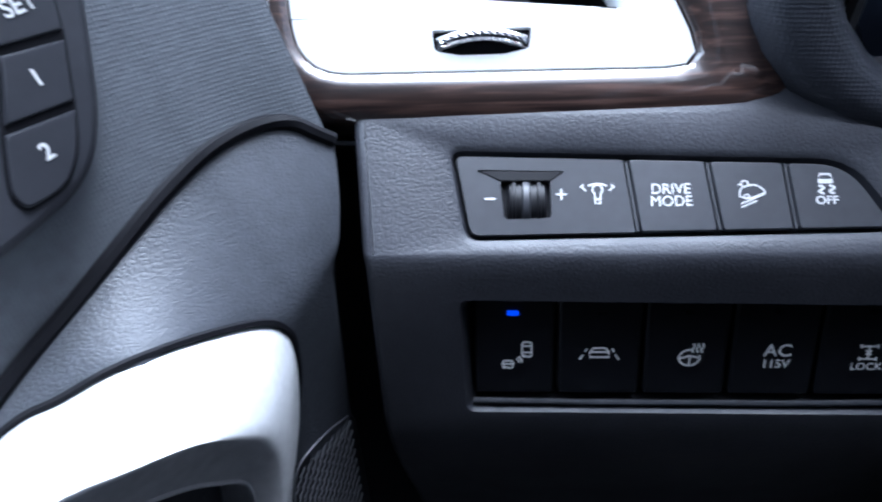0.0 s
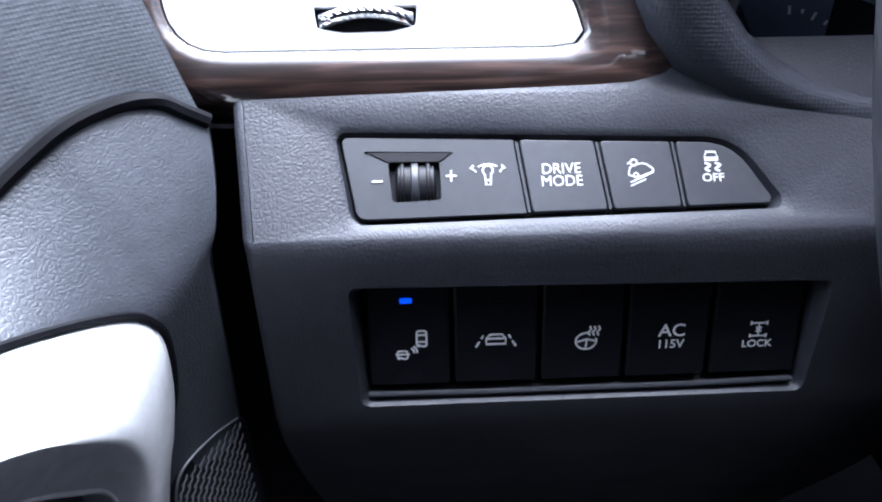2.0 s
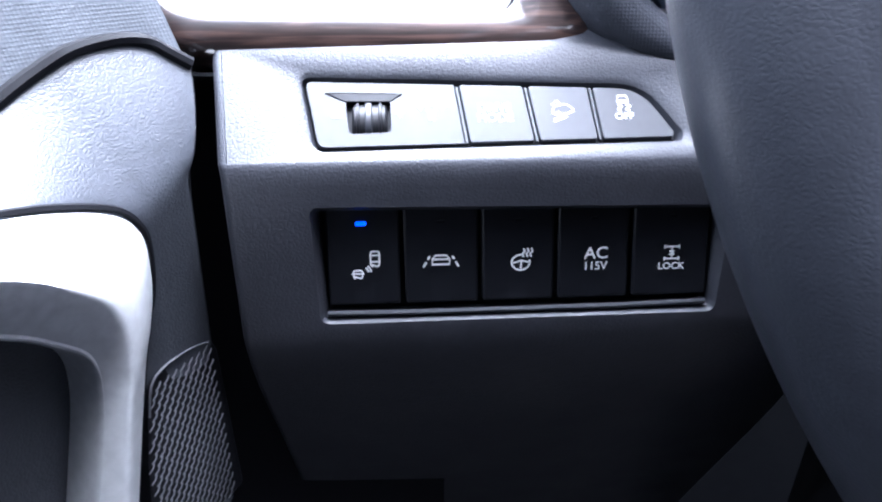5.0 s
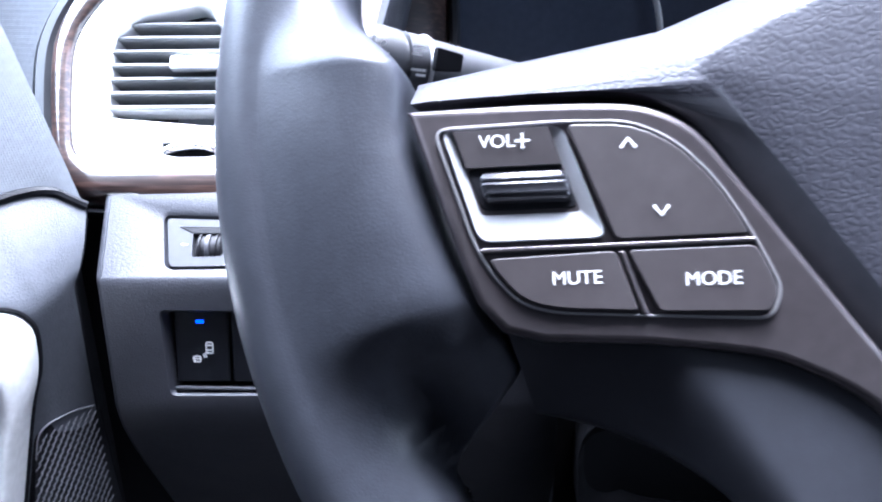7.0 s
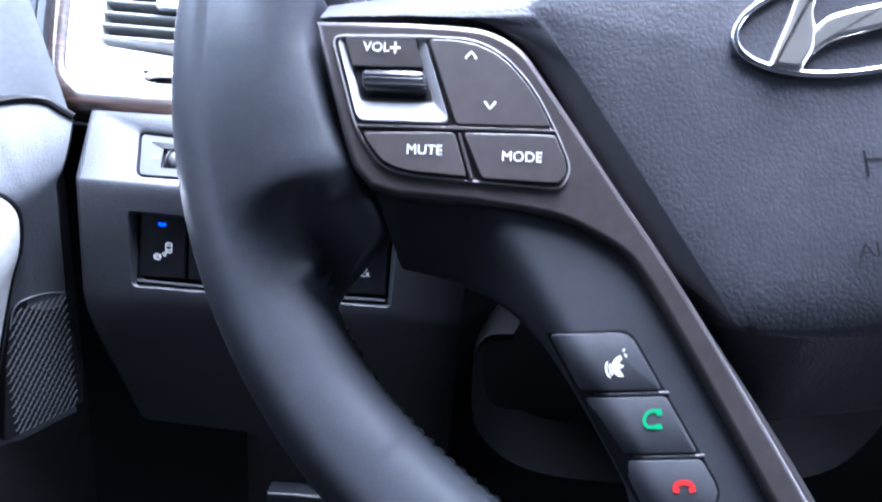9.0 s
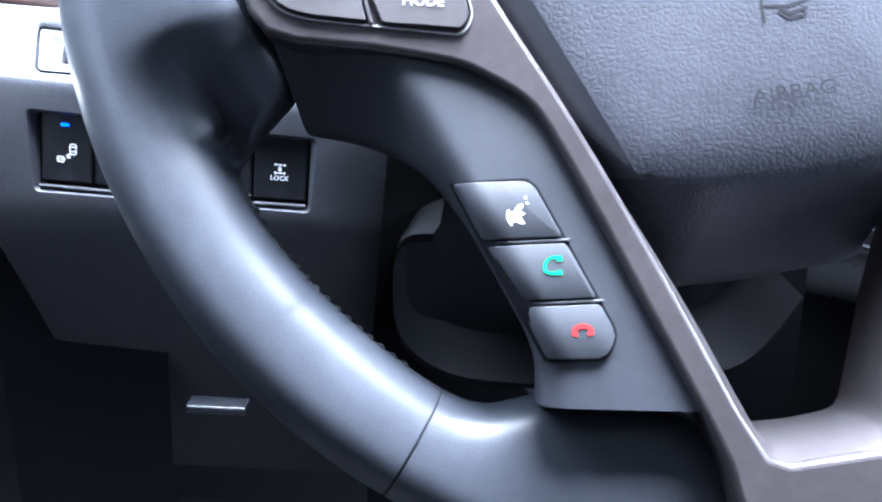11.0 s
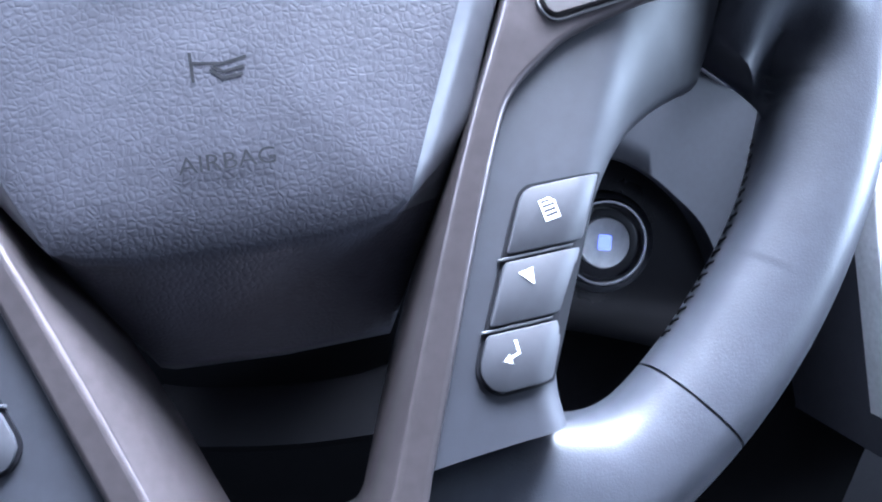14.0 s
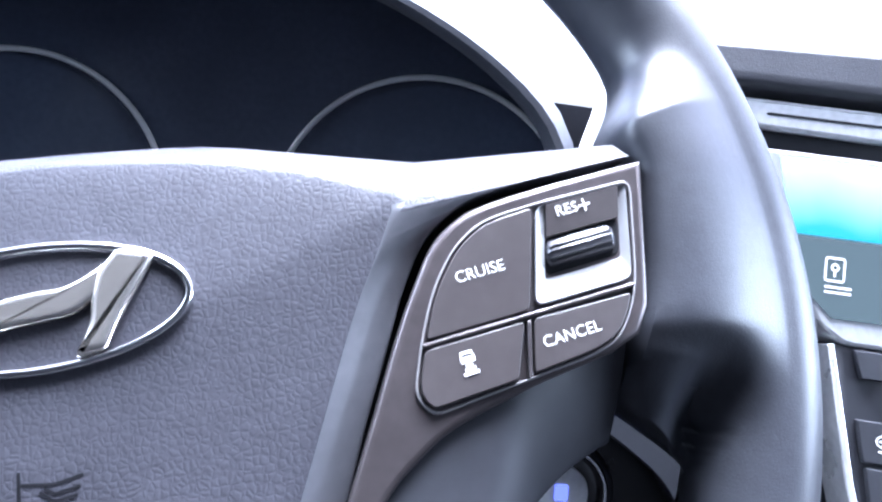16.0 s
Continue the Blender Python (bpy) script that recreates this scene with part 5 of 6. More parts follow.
# loudspeaker grille
G_OUT = [(-0.0178, -0.0600), (-0.0265, -0.0572), (-0.0375, -0.0568), (-0.0430, -0.0598), (-0.0462, -0.0704), (-0.0513, -0.0948), (-0.0560, -0.1250), (-0.0120, -0.1250), (-0.0140, -0.0635)]
grille = part("speaker_grille", slab(rounded(G_OUT, [0.004, 0.004, 0.004, 0.004, 0.006, 0.01, 0.002, 0.002, 0.003], 4), Matrix.Identity(4), 0.02, 0.001, None, 2, 0.0072), BLACK, door, "black loudspeaker grille")
bm = bmesh.new()
for i in range(30):
    y = -0.0605 - i * 0.0022
    for j in range(11):
        x = -0.0500 + j * 0.0034 + (i % 2) * 0.0017
        if -0.0440 + (y + 0.0620) * 0.26 < x < -0.0180 and y < -0.0605 - 0.25 * max(0.0, -0.036 - x):
            tube([(x, y, 0.0073), (x + 0.0014, y + 0.0011, 0.0077), (x + 0.0026, y + 0.0019, 0.0073)], 0.00026, bm, 5)
tagged(part("ribs", bm, RIBS, grille), "fine slanting ribs", kind="stuff")
part("grille_edge", tube(spline([(-0.0455, -0.0690, 0.0074), (-0.0428, -0.0600, 0.0076), (-0.0375, -0.0570, 0.0076), (-0.0265, -0.0574, 0.0076), (-0.0178, -0.0602, 0.0074)], 4), 0.00035, None, 6), RIBS, grille, "thin grey edge of the grille")
# seat memory keys on a raised pod
POD = pose(0, 0.030, -0.014, -math.degrees(math.atan(0.36)))
pod = rounded([(-0.0250, 0.0800), (-0.0388, 0.0376), (-0.0433, 0.0270), (-0.0480, 0.0164), (-0.0536, 0.0086), (-0.0609, 0.0038), (-0.0699, 0.0015), (-0.0849, -0.0015), (-0.0900, 0.0899)], [0.01, 0.01, 0.01, 0.01, 0.005, 0.005, 0.008, 0.01, 0.01], 5)
mem = part("memory_pod", slab(pod, POD, 0.012, 0.0022, None, 4, 0.0012), SPOKE, door, "raised pod of the seat memory keys")
kk = [(-0.0430, 0.0500), (-0.0479, 0.0325), (-0.0507, 0.0258), (-0.0532, 0.0196), (-0.0573, 0.0115), (-0.0630, 0.0064), (-0.0719, 0.0056), (-0.0729, 0.0089), (-0.0692, 0.0174), (-0.0622, 0.0300), (-0.0560, 0.0500)]
kpoly = rounded(kk, [0.002, 0.003, 0.003, 0.003, 0.003, 0.003, 0.002, 0.003, 0.003, 0.003, 0.002], 3)
part("key_well", slab(inset(kpoly, -0.0006), POD, 0.004, 0, None, 1, 0.0014), SEAL, mem)
G1, G2 = ((-0.0687, 0.0200), (-0.0539, 0.0196)), ((-0.0619, 0.0330), (-0.0486, 0.0324))
mk = [cut(cut(kpoly, *shift(*G2, 0.0008), 1), (-0.08, 0.0470), (-0.02, 0.0480), -1), cut(cut(kpoly, *shift(*G2, -0.0008), -1), *shift(*G1, 0.0008), 1), cut(kpoly, *shift(*G1, -0.0008), -1)]
for txt, poly, x, y in (("SET", mk[0], -0.0535, 0.0396), ("1", mk[1], -0.0575, 0.0266), ("2", mk[2], -0.0632, 0.0137)):
    kb = part("key", slab(clean(poly, 0.0004), POD, 0.003, 0.0005, None, 2, 0.0022), SPOKE, mem)
    part("lettering", words(txt, 0.0046, POD @ pose(x, y, 0.0023, 0, 0, 6), 0.0001, 1.0, 0, 0.0001), INK, kb, "white " + ("word SET" if txt == "SET" else "figure " + txt))

# dark gap between door and dashboard
gap = thing("door_gap", DASHM, "black rubber seal in the gap beside the dashboard", "door seal", "structure")
bm = bmesh.new()
loft(bm, [[(-0.060, 0.036, 0.048), (-0.050, 0.026, 0.0), (-0.050, 0.022, -0.30)], [(0.04, 0.040, 0.048), (0.04, 0.030, 0.0), (0.04, 0.028, -0.30)]], closed=False)
part("seal", bm, SEAL, gap)

# ================================================================ instrument cluster
CLM = pose(-0.012, 0.122, 0.745, 84)
cluster = thing("instrument_cluster", CLM, "hooded instrument cluster with two ringed dials", "instrument cluster")


def sup(a, b, n=72, e=2.6):
    out = []
    for i in range(n):
        t = 2 * math.pi * i / n
        c, s = math.cos(t), math.sin(t)
        out.append((a * math.copysign(abs(c) ** (2 / e), c), b * math.copysign(abs(s) ** (2 / e), s)))
    return out


HOODO = [(0.0, 0.098), (0.060, 0.088), (0.112, 0.062), (0.140, 0.030), (0.160, -0.020), (0.170, -0.056), (0.150, -0.0850), (0.090, -0.0955), (0.0, -0.0980)]
HOODI = [(0.0, 0.092), (0.056, 0.083), (0.106, 0.058), (0.133, 0.027), (0.148, -0.020), (0.149, -0.054), (0.126, -0.0775), (0.082, -0.0858), (0.0, -0.0885)]
both = lambda p: star([(x * (1.10 if y > 0 else 1.0), y) for x, y in p] + [(-x, y) for x, y in reversed(p[1:-1])], 96, (0.0, 0.0))
C_IN, C_OUT = both(HOODI), both(HOODO)
WELL = inset(C_IN, -0.028)  # the dial well widens behind the hood
bm = bmesh.new()
loft(bm, [lv(inset(C_OUT, -0.027), -0.10), lv(C_OUT, -0.012), lv(C_OUT, -0.008), lv(mixo(C_OUT, C_IN, 0.12), -0.001), lv(mixo(C_OUT, C_IN, 0.3), 0.0035), lv(mixo(C_OUT, C_IN, 0.7), 0.0035), lv(mixo(C_OUT, C_IN, 0.92), -0.0005), lv(C_IN, -0.006), lv(WELL, -0.062), lv(WELL, -0.086)])
part("hood", bm, MESHY, cluster, "dotted grey hood", angle=60)
part("back_plate", slab(WELL, Matrix.Identity(4), 0.004, 0, None, 1, -0.080), DIAL_HAZE, cluster, "black dial panel, coloured blue for lens haze")
def inside(x, y):
    odd = False
    for (ax, ay), (bx, by) in zip(WELL, WELL[1:] + WELL[:1]):
        if (ay > y) != (by > y) and x < ax + (bx - ax) * (y - ay) / (by - ay):
            odd = not odd
    return odd


for cx, cy, r in ((-0.1051, -0.0218, 0.0728), (0.1018, -0.0159, 0.0812)):
    # the rings run into the wall of the hood; only the part inside it is built
    ringp = [(cx + r * math.cos(radians(a)), cy + r * math.sin(radians(a)), -0.0755) for a in range(-90, 271, 3)]
    runs = [list(g) for ok, g in itertools.groupby(ringp, key=lambda q: inside(q[0], q[1])) if ok]
    dial = part("dial_ring", tube(max(runs, key=len), 0.0016, None, 8), PLATE, cluster, "bright silver dial ring")
    arc_in = [(cx + (q[0] - cx) * 0.95, cy + (q[1] - cy) * 0.95) for q in max(runs, key=len)]
    part("dial_face", slab(arc_in, Matrix.Identity(4), 0.001, 0, None, 1, -0.0790), DIAL_HAZE, dial, "black dial face, coloured blue for lens haze")
marks = stroke([[(-0.0989, -0.0713), (-0.0984, -0.0742)], [(-0.0941, -0.0724), (-0.0938, -0.0739)], [(-0.0891, -0.0735), (-0.0901, -0.0761)], [(-0.0844, -0.0763), (-0.0855, -0.0777)]], 0.0010, pose(0, 0, -0.0788), 0.0002)
tagged(part("scale", marks, INK, cluster), "white marks of a small gauge", kind="stuff")
part("lettering", words("H", 0.0062, pose(-0.0811, -0.0815, -0.0786), 0.0001), INK, cluster, "white letter H")
part("lettering", words("8", 0.0092, pose(-0.0680, -0.0756, -0.0786), 0.0001), INK, cluster, "white figure 8")

# ================================================================ column, stalk, knee panel
column = thing("steering_column", WHEEL, "black plastic steering column shroud", "steering column")
sec = sup(0.050, 0.046, 40, 3.2)
bm = bmesh.new()
loft(bm, [[(x * k, y, z * k - 0.008 - o) for x, z in sec] for k, y, o in ((0.62, 0.022, 0.0), (0.92, 0.026, 0.0), (1.0, 0.034, 0.002), (1.05, 0.080, 0.006), (1.05, 0.200, 0.010))], cap_first=True)
part("shroud", bm, DEEP_SHADE, column)
stalk = thing("light_stalk", look((-0.160, 0.0478, 0.7235), (-0.090, 0.0908, 0.705)), "black light switch stalk with white symbols", "stalk")
# local -z runs from the end cap towards the column
bm = bmesh.new()
prof = [(0.0040, 0.0025), (0.0072, 0.0015), (0.0088, -0.001), (0.0091, -0.006), (0.0089, -0.0104), (0.0078, -0.0108), (0.0078, -0.0118), (0.0088, -0.0122), (0.0087, -0.0174), (0.0074, -0.0178), (0.0074, -0.0186), (0.0084, -0.0190), (0.0076, -0.040), (0.0060, -0.085)]
loft(bm, [[(1.22 * r * math.cos(2 * math.pi * j / 28), 1.22 * r * math.sin(2 * math.pi * j / 28), z * 1.15 + 0.003) for j in range(28)] for r, z in prof], cap_first=True, cap_last=True)
arm = part("arm", bm, GREYSW, stalk)
ring_at = lambda r, z: [(1.22 * r * math.cos(2 * math.pi * j / 32), 1.22 * r * math.sin(2 * math.pi * j / 32), z * 1.15 + 0.003) for j in range(32)]
part("joint_ring", tube(ring_at(0.0086, -0.0182), 0.0007, None, 8, True), SATIN, stalk, "thin silver ring round the stalk")
# no recess is cut; a flat black patch gives the hollow's dark
hollow = stalk.matrix_world.inverted() @ frame_of((-0.1342, 0.0452, 0.7236), (0.92, 0.40, -0.20), (0.1, 0.2, 1))
part("hollow", slab(rounded([(-0.0042, 0.0034), (-0.0042, -0.0034), (0.0042, -0.0026), (0.0042, 0.0026)], 0.0008, 3), hollow, 0.003, 0.0002, None, 1, 0.0004), SEAL, arm, "black patch that stands in for a shaded hollow in the stalk")


WS = stalk.matrix_world.inverted() @ frame_of((-0.1555, 0.0378, 0.7266), (0.92, 0.36, -0.15), (0.1, 0.2, 1))
part("symbol", stroke([arc(0, 0, 0.0016, 0, 360, 12)] + [[(0.0026 * math.cos(radians(a)), 0.0026 * math.sin(radians(a))), (0.0038 * math.cos(radians(a)), 0.0038 * math.sin(radians(a)))] for a in range(0, 360, 45)],
                      0.0008, WS @ Matrix.Diagonal((1.25, 1.25, 1, 1)), 0.0004), INK, stalk, "white lamp symbol")
WS2 = stalk.matrix_world.inverted() @ frame_of((-0.1427, 0.0420, 0.7245), (0.92, 0.36, -0.15), (0.1, 0.2, 1))
part("symbol", stroke([[(-0.003, 0.004), (0.002, 0.004)], [(-0.003, 0.0015), (0.001, 0.0015)], [(-0.003, -0.004), (0.003, -0.004)], [(-0.001, -0.0058), (0.003, -0.0058)]], 0.0009, WS2 @ Matrix.Diagonal((0.75, 0.8, 1, 1)), 0.0006), INK, stalk, "white marks that cannot be read")

knee = thing("knee_panel", pose(0, 0, 0), "black lower dashboard with a collar round the steering column", "dashboard", "structure")
bm = bmesh.new()
loft(bm, [[(-0.094, 0.075, 0.66), (-0.094, 0.068, 0.58), (-0.094, 0.070, 0.50), (-0.094, 0.14, 0.34)], [(-0.060, 0.110, 0.66), (-0.060, 0.105, 0.58), (-0.060, 0.10, 0.50), (-0.060, 0.16, 0.34)],
          [(0.137, 0.152, 0.66), (0.137, 0.140, 0.58), (0.137, 0.11, 0.50), (0.137, 0.16, 0.34)], [(0.14, 0.22, 0.66), (0.14, 0.20, 0.58), (0.14, 0.15, 0.50), (0.14, 0.17, 0.34)], [(0.40, 0.24, 0.66), (0.40, 0.24, 0.58), (0.40, 0.18, 0.50), (0.40, 0.18, 0.34)]], closed=False)
part("panel", bm, DEEP_SHADE, knee)
bm = bmesh.new()
U = spline([(-0.070, 0.058, 0.5935), (-0.082, 0.058, 0.590), (-0.086, 0.058, 0.575), (-0.080, 0.060, 0.540), (-0.055, 0.061, 0.522), (-0.010, 0.062, 0.521), (0.040, 0.062, 0.529), (0.080, 0.062, 0.545), (0.100, 0.066, 0.58)], 6)
loft(bm, [[(x * 1.02, y + 0.045, z - 0.004) for x, y, z in U], [(x, y + 0.002, z - 0.0045) for x, y, z in U], [(x, y, z - 0.003) for x, y, z in U], [(x, y, z) for x, y, z in U], [(x * 0.97, y + 0.006, z + 0.002) for x, y, z in U], [(x * 0.95, y + 0.05, z + 0.004) for x, y, z in U]], closed=False)
part("collar", bm, DEEP_SHADE, knee, "dark grey collar round the column")
part("release_lever", slab(rounded([(-0.0145, 0.0022), (-0.0145, -0.0030), (0.0145, -0.0030), (0.0145, 0.0022)], 0.001, 3), frame_of((-0.1675, 0.058, 0.487), (1, 0.1, 0), (0, 0.2, 1)), 0.012, 0.0015), SWITCH, knee, "small dark release lever")

# ================================================================ right of the wheel: start button, centre stack
panel_r = thing("start_panel", pose(0, 0, 0), "curved dark grey dashboard panel round the start button", "dashboard", "structure")
bm = bmesh.new()
px = [0.135, 0.15, 0.165, 0.19, 0.22, 0.25, 0.275]
# recessed lower part that carries the button, curving away below it
prof = [(0.185, 0.690), (0.176, 0.655), (0.1690, 0.635), (0.1640, 0.615), (0.1600, 0.590), (0.1580, 0.572), (0.1640, 0.555), (0.1800, 0.530), (0.210, 0.46)]
loft(bm, [[(x, y - 0.10 * (x - 0.17) ** 2 * 4 - 0.02 * (x - 0.17), z) for y, z in prof] for x in px], closed=False)
part("panel", bm, SHINE, panel_r, "dark recessed panel round the button")
# upper part that overhangs it, with a curved lower edge
lip = spline([(0.120, 0.6520), (0.1519, 0.6538), (0.1658, 0.6539), (0.1812, 0.6484), (0.1979, 0.6385), (0.2158, 0.6254), (0.2294, 0.6081), (0.2420, 0.585), (0.2500, 0.555)], 5)
head = [(0.115 + (0.275 - 0.115) * i / (len(lip) - 1), 0.745) for i in range(len(lip))]
bm = bmesh.new()
rows = []
for k in range(9):
    rows.append([(a[0] * (1 - k / 8) + b[0] * k / 8, 0.165 - 0.030 * (k / 8) ** 0.7, a[1] * (1 - k / 8) + b[1] * k / 8) for a, b in zip(head, lip)])
rows += [[(x, 0.1365, z - 0.0016) for x, z in lip], [(x, 0.1400, z - 0.0022) for x, z in lip], [(x, 0.175, z - 0.0010) for x, z in lip]]
loft(bm, rows, closed=False)
part("upper_panel", bm, SPOKE, panel_r, "dark grey upper panel over the start button", angle=60)
STM = frame_of((0.1745, 0.1555, 0.6020), (1, 0.0, 0.03), (0, 0.25, 1))
start = thing("start_button", STM, "round silver engine start button with a chrome ring", "button")
circ = lambda r, n=48: [(r * math.cos(2 * math.pi * j / n), r * math.sin(2 * math.pi * j / n)) for j in range(n)]
bm = bmesh.new()
loft(bm, [lv(circ(0.0300), -0.014), lv(circ(0.0285), -0.0010), lv(circ(0.0270), 0.0006), lv(circ(0.0248), 0.0010), lv(circ(0.0240), -0.004)])
part("collar", bm, SPOKE, start, "dark plastic collar")
bm = bmesh.new()
loft(bm, [lv(circ(0.0240), -0.004), lv(circ(0.0240), 0.0022), lv(circ(0.0234), 0.0030), lv(circ(0.0224), 0.0030), lv(circ(0.0218), 0.0020), lv(circ(0.0212), -0.003)])
part("ring", bm, CHROME, start, "chrome ring")
bm = bmesh.new()
loft(bm, [lv(circ(0.0213), -0.001), lv(circ(0.0180), 0.0004), lv(circ(0.0146), 0.0002), lv(circ(0.0145), -0.004)])
part("inner_ring", bm, GLOSS, start, "black inner ring")
bm = bmesh.new()
loft(bm, [lv(circ(0.0142), -0.003), lv(circ(0.0142), 0.0014), lv(circ(0.0136), 0.0022), lv(circ(0.0100), 0.0019), lv(circ(0.0050), 0.0014), lv(circ(0.0010), 0.0012)], cap_last=True)
cap = part("cap", bm, CAPMETAL, start, "silver push cap")
part("symbol", slab(rounded([(-0.0036, -0.0040), (0.0036, -0.0040), (0.0036, 0.0044), (-0.0036, 0.0044)], 0.0012, 3), Matrix.Identity(4), 0.0008, 0.0002, None, 1, 0.0021), STARTGLOW, cap, "blue lit mark")

stack = thing("centre_stack", pose(0, 0, 0), "black centre console with silver edges and climate keys", "console")
CS = frame_of((0.262, 0.150, 0.745), (1, -0.10, 0), (0.0, 0.30, 1))
QS = lambda pts: [tuple((x - 0.262, (z - 0.745) * 1.02)) for x, z in pts]
part("dash_top", slab(QS([(0.180, 0.816), (0.50, 0.820), (0.50, 0.842), (0.30, 0.843), (0.195, 0.838)]), CS, 0.20, 0.006, None, 3, 0.010), DASH, stack, "dark top of the dashboard")
part("vent_strip", slab(rounded(QS([(0.222, 0.8125), (0.50, 0.8165), (0.50, 0.7975), (0.226, 0.7985)]), 0.002, 3), CS, 0.02, 0.002, None, 3, 0.004), SATIN, stack, "satin silver strip")
part("strip_line", slab(QS([(0.245, 0.8060), (0.50, 0.8090), (0.50, 0.8080), (0.245, 0.8050)]), CS, 0.002, 0, None, 1, 0.0046), SEAL, stack, "dark joint in the strip")
part("upper_body", slab(QS([(0.215, 0.800), (0.50, 0.800), (0.50, 0.786), (0.230, 0.786)]), CS, 0.03, 0.002, None, 2, 0.000), SWITCH, stack, "dark band over the screen")
screen_unit = thing("centre_screen", pose(0, 0, 0), "lit centre screen in a silver frame over black keys", "screen")
part("screen_frame", slab(rounded(QS([(0.240, 0.790), (0.50, 0.793), (0.50, 0.700), (0.292, 0.701), (0.279, 0.709), (0.262, 0.745)]), 0.003, 3), CS, 0.03, 0.002, None, 2, 0.001), SATIN, screen_unit, "silver frame of the screen")
part("screen", slab(QS([(0.254, 0.787), (0.50, 0.790), (0.50, 0.752), (0.2625, 0.7505)]), CS, 0.002, 0, None, 1, 0.0018), SCREEN, screen_unit, "lit cyan map screen")
low = part("screen_keys", slab(QS([(0.2625, 0.7495), (0.50, 0.751), (0.50, 0.7135), (0.285, 0.7125), (0.274, 0.722)]), CS, 0.002, 0, None, 1, 0.0018), SCREENLOW, screen_unit, "lit grey key row of the screen")
part("symbol", stroke([rounded([(0, 0), (0.009, 0), (0.009, 0.011), (0, 0.011)], 0.001, 2) + [(0, 0.001)], arc(0.0045, 0.0065, 0.0016, 0, 360, 8), [(0.0045, 0.0045), (0.0045, 0.002)], [(0.0, -0.003), (0.013, -0.003)], [(0.0, -0.0055), (0.013, -0.0055)]],
                      0.0011, CS @ pose(*QS([(0.2800, 0.7300)])[0], 0.0019), 0.0002), INK, low, "white screen symbols")
part("body", slab(QS([(0.287, 0.702), (0.50, 0.703), (0.50, 0.52), (0.330, 0.52), (0.300, 0.640)]), CS, 0.12, 0.004, None, 3, -0.0005), SPOKE, stack, "dark grey lower console")
part("edge_strip", slab(QS([(0.283, 0.700), (0.2865, 0.701), (0.3000, 0.640), (0.3330, 0.530), (0.3280, 0.530), (0.2955, 0.640)]), CS, 0.02, 0.001, None, 2, 0.003), SATIN, stack, "silver edge of the console")
for x0, z0, x1, z1 in ((0.2965, 0.6995, 0.345, 0.6865), (0.3000, 0.6680, 0.3230, 0.6490), (0.3055, 0.6470, 0.3290, 0.6270), (0.326, 0.668, 0.352, 0.649), (0.331, 0.647, 0.356, 0.627)):
    kb = part("key", slab(rounded(QS([(x0, z0), (x1, z0), (x1 + 0.004, z1), (x0 + 0.004, z1)]), 0.001, 2), CS, 0.004, 0.0007, None, 2, 0.0022), SPOKE, stack)
    kc = CS @ pose(*QS([((x0 + x1) / 2 + 0.002, (z0 + z1) / 2)])[0], 0.0023)
    if z0 > 0.69:
        part("marks", stroke([[(-0.006, 0.0012), (0.008, 0.0012)], [(-0.006, -0.0012), (0.008, -0.0012)]], 0.0012, kc, 0.0002), INK, kb, "white marks that cannot be read")
    else:
        part("symbol", stroke([arc(0, 0.001, 0.0042, 0, 360, 12, 0.0028), [(-0.003, 0.001), (0.003, 0.001)], [(-0.003, -0.0036), (0.003, -0.0036)]], 0.0009, kc, 0.0002), INK, kb, "white climate symbol")
part("knob_frame", tube([(*p, 0.003) for p in rounded(QS([(0.312, 0.684), (0.36, 0.684), (0.36, 0.672), (0.318, 0.672)]), 0.003, 3)], 0.0010, None, 6, True, 1.0, CS), CHROME, stack, "chrome outline")

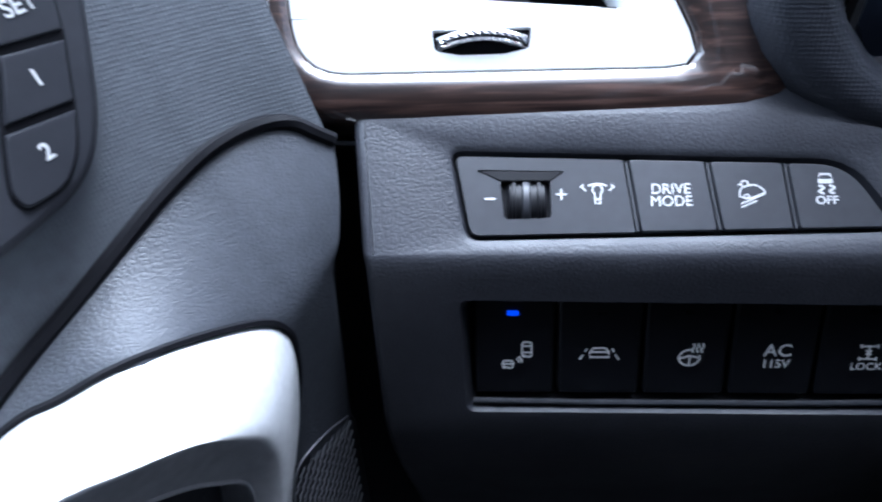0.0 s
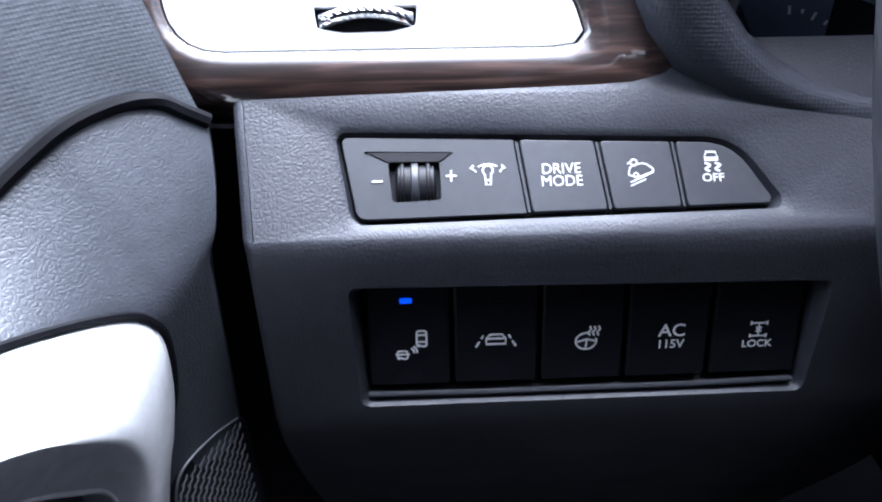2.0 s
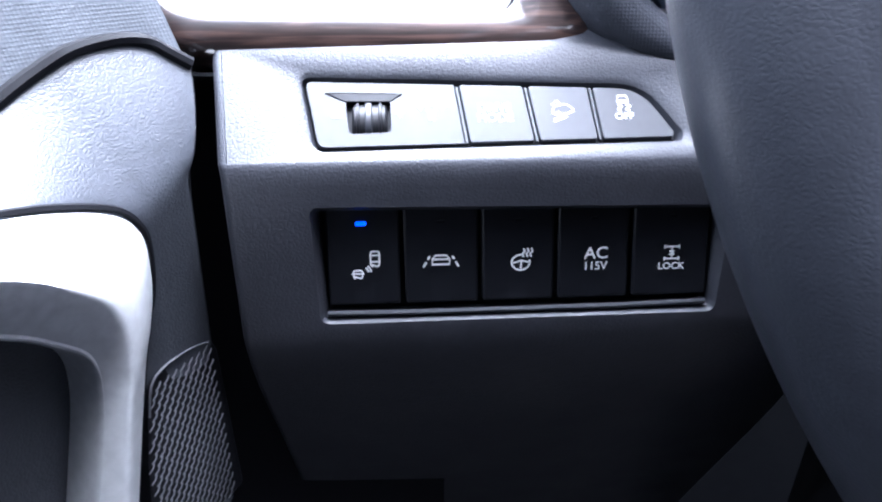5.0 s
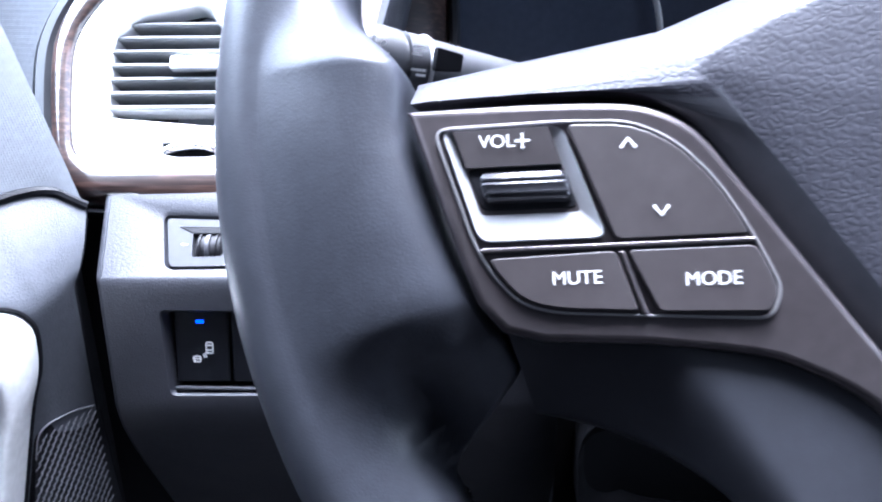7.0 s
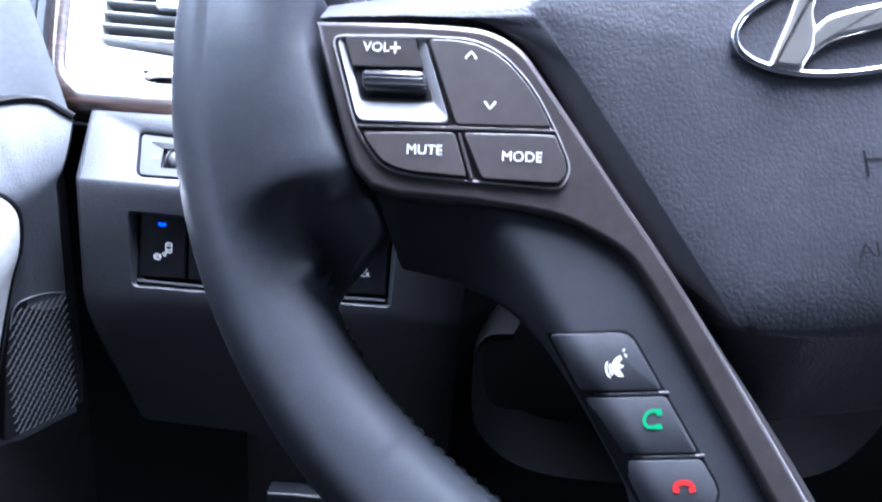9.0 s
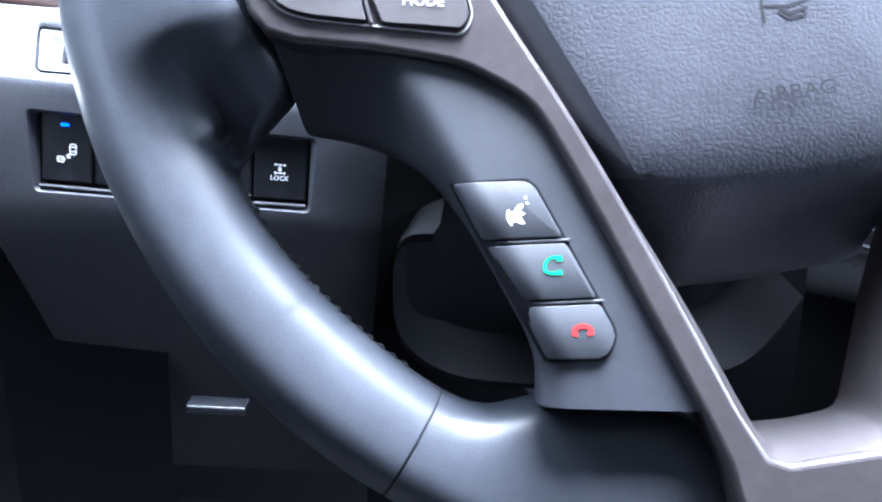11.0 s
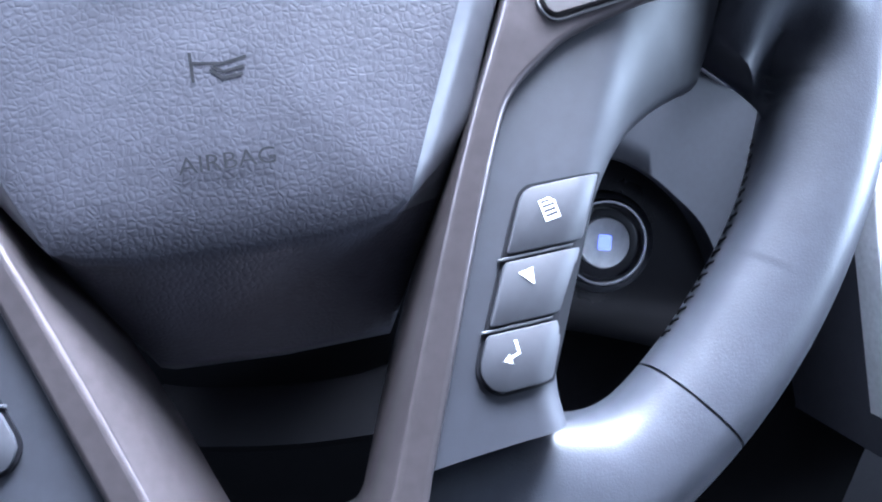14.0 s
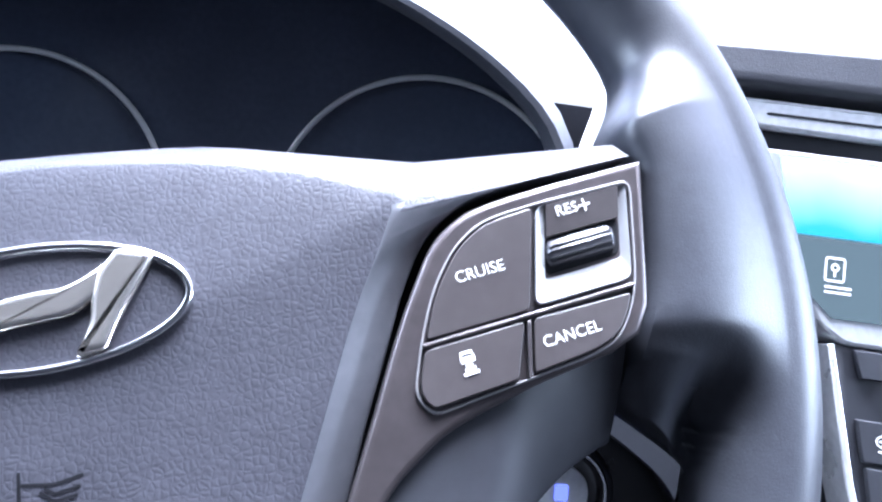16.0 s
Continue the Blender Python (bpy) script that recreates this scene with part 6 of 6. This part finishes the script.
# silver trim that curves up beside the cluster
trim_r = thing("side_trim", pose(0, 0, 0), "curved satin silver trim beside the cluster", "dashboard trim", "structure")
route = spline([(0.190, 0.145, 0.712), (0.235, 0.156, 0.691), (0.262, 0.155, 0.700), (0.272, 0.15, 0.72)], 6)
part("trim", tube(route, 0.0060, None, 12), SATIN, trim_r)
route = spline([(0.150, 0.128, 0.772), (0.1545, 0.135, 0.786), (0.1600, 0.142, 0.803), (0.1700, 0.152, 0.825)], 6)
part("trim", tube(route, 0.0042, None, 10), SATIN, trim_r)

part("plate", slab(rounded([(0.085, 0.700), (0.150, 0.700), (0.160, 0.770), (0.185, 0.835), (0.185, 0.880), (0.060, 0.880), (0.085, 0.800)], 0.006, 3), frame_of((0, 0.172, 0), (1, 0.05, 0), (0, 0.35, 1)), 0.01, 0.002), PLATE, trim_r, "bright silver plate beside the cluster")

# ================================================================ plain unseen cabin that closes the place and shapes its light
def box(x0, x1, y0, y1, z0, z1):
    bm = bmesh.new()
    bmesh.ops.create_cube(bm, size=1)
    bmesh.ops.transform(bm, matrix=Matrix.Translation(((x0 + x1) / 2, (y0 + y1) / 2, (z0 + z1) / 2)) @ Matrix.Diagonal((x1 - x0, y1 - y0, z1 - z0, 1)), verts=bm.verts)
    return bm


def wall(name, bm, material, label, category):
    me = bpy.data.meshes.new(name)
    bm.to_mesh(me)
    bm.free()
    me.materials.append(material)
    return tagged(new(name, me), label, category, kind="structure")


wall("floor", box(-0.62, 1.25, -0.59, 0.62, -0.02, 0.0), CARPET, "dark carpeted car floor", "floor")
# unseen headliner, its front edge set by how much overhead light it holds back
wall("ceiling", box(-0.60, 1.25, -0.55, -0.10, 1.20, 1.23), LINING, "pale fabric headliner of the car", "ceiling")
wall("wall_front", box(-0.60, 1.25, 0.50, 0.54, 0.0, 0.80), CABIN, "dark bulkhead behind the dashboard", "wall")
# unseen wall brought close behind the wheel to cut light from the rear
wall("wall_rear", box(-0.60, 1.25, -0.59, -0.55, 0.0, 1.23), CABIN, "unseen dark rear wall, set close to cut light from behind", "wall")
wall("wall_left", box(-0.47, -0.43, -0.55, 0.50, 0.0, 0.80), CABIN, "dark outer door skin under the window", "wall")
wall("wall_right", box(1.21, 1.25, -0.55, 0.54, 0.0, 0.84), CABIN, "dark far door under its window", "wall")
# added block over the left window's rear part, to darken the lower dashboard
wall("light_block_left", box(-0.47, -0.40, -0.55, -0.06, 0.80, 1.2), LINING, "unseen pale block that shuts light out of the left window", "pillar")
wall("dash_cover", box(-0.43, 1.21, 0.24, 0.50, 0.74, 0.80), DASH, "dark dashboard top under the windscreen", "dashboard")
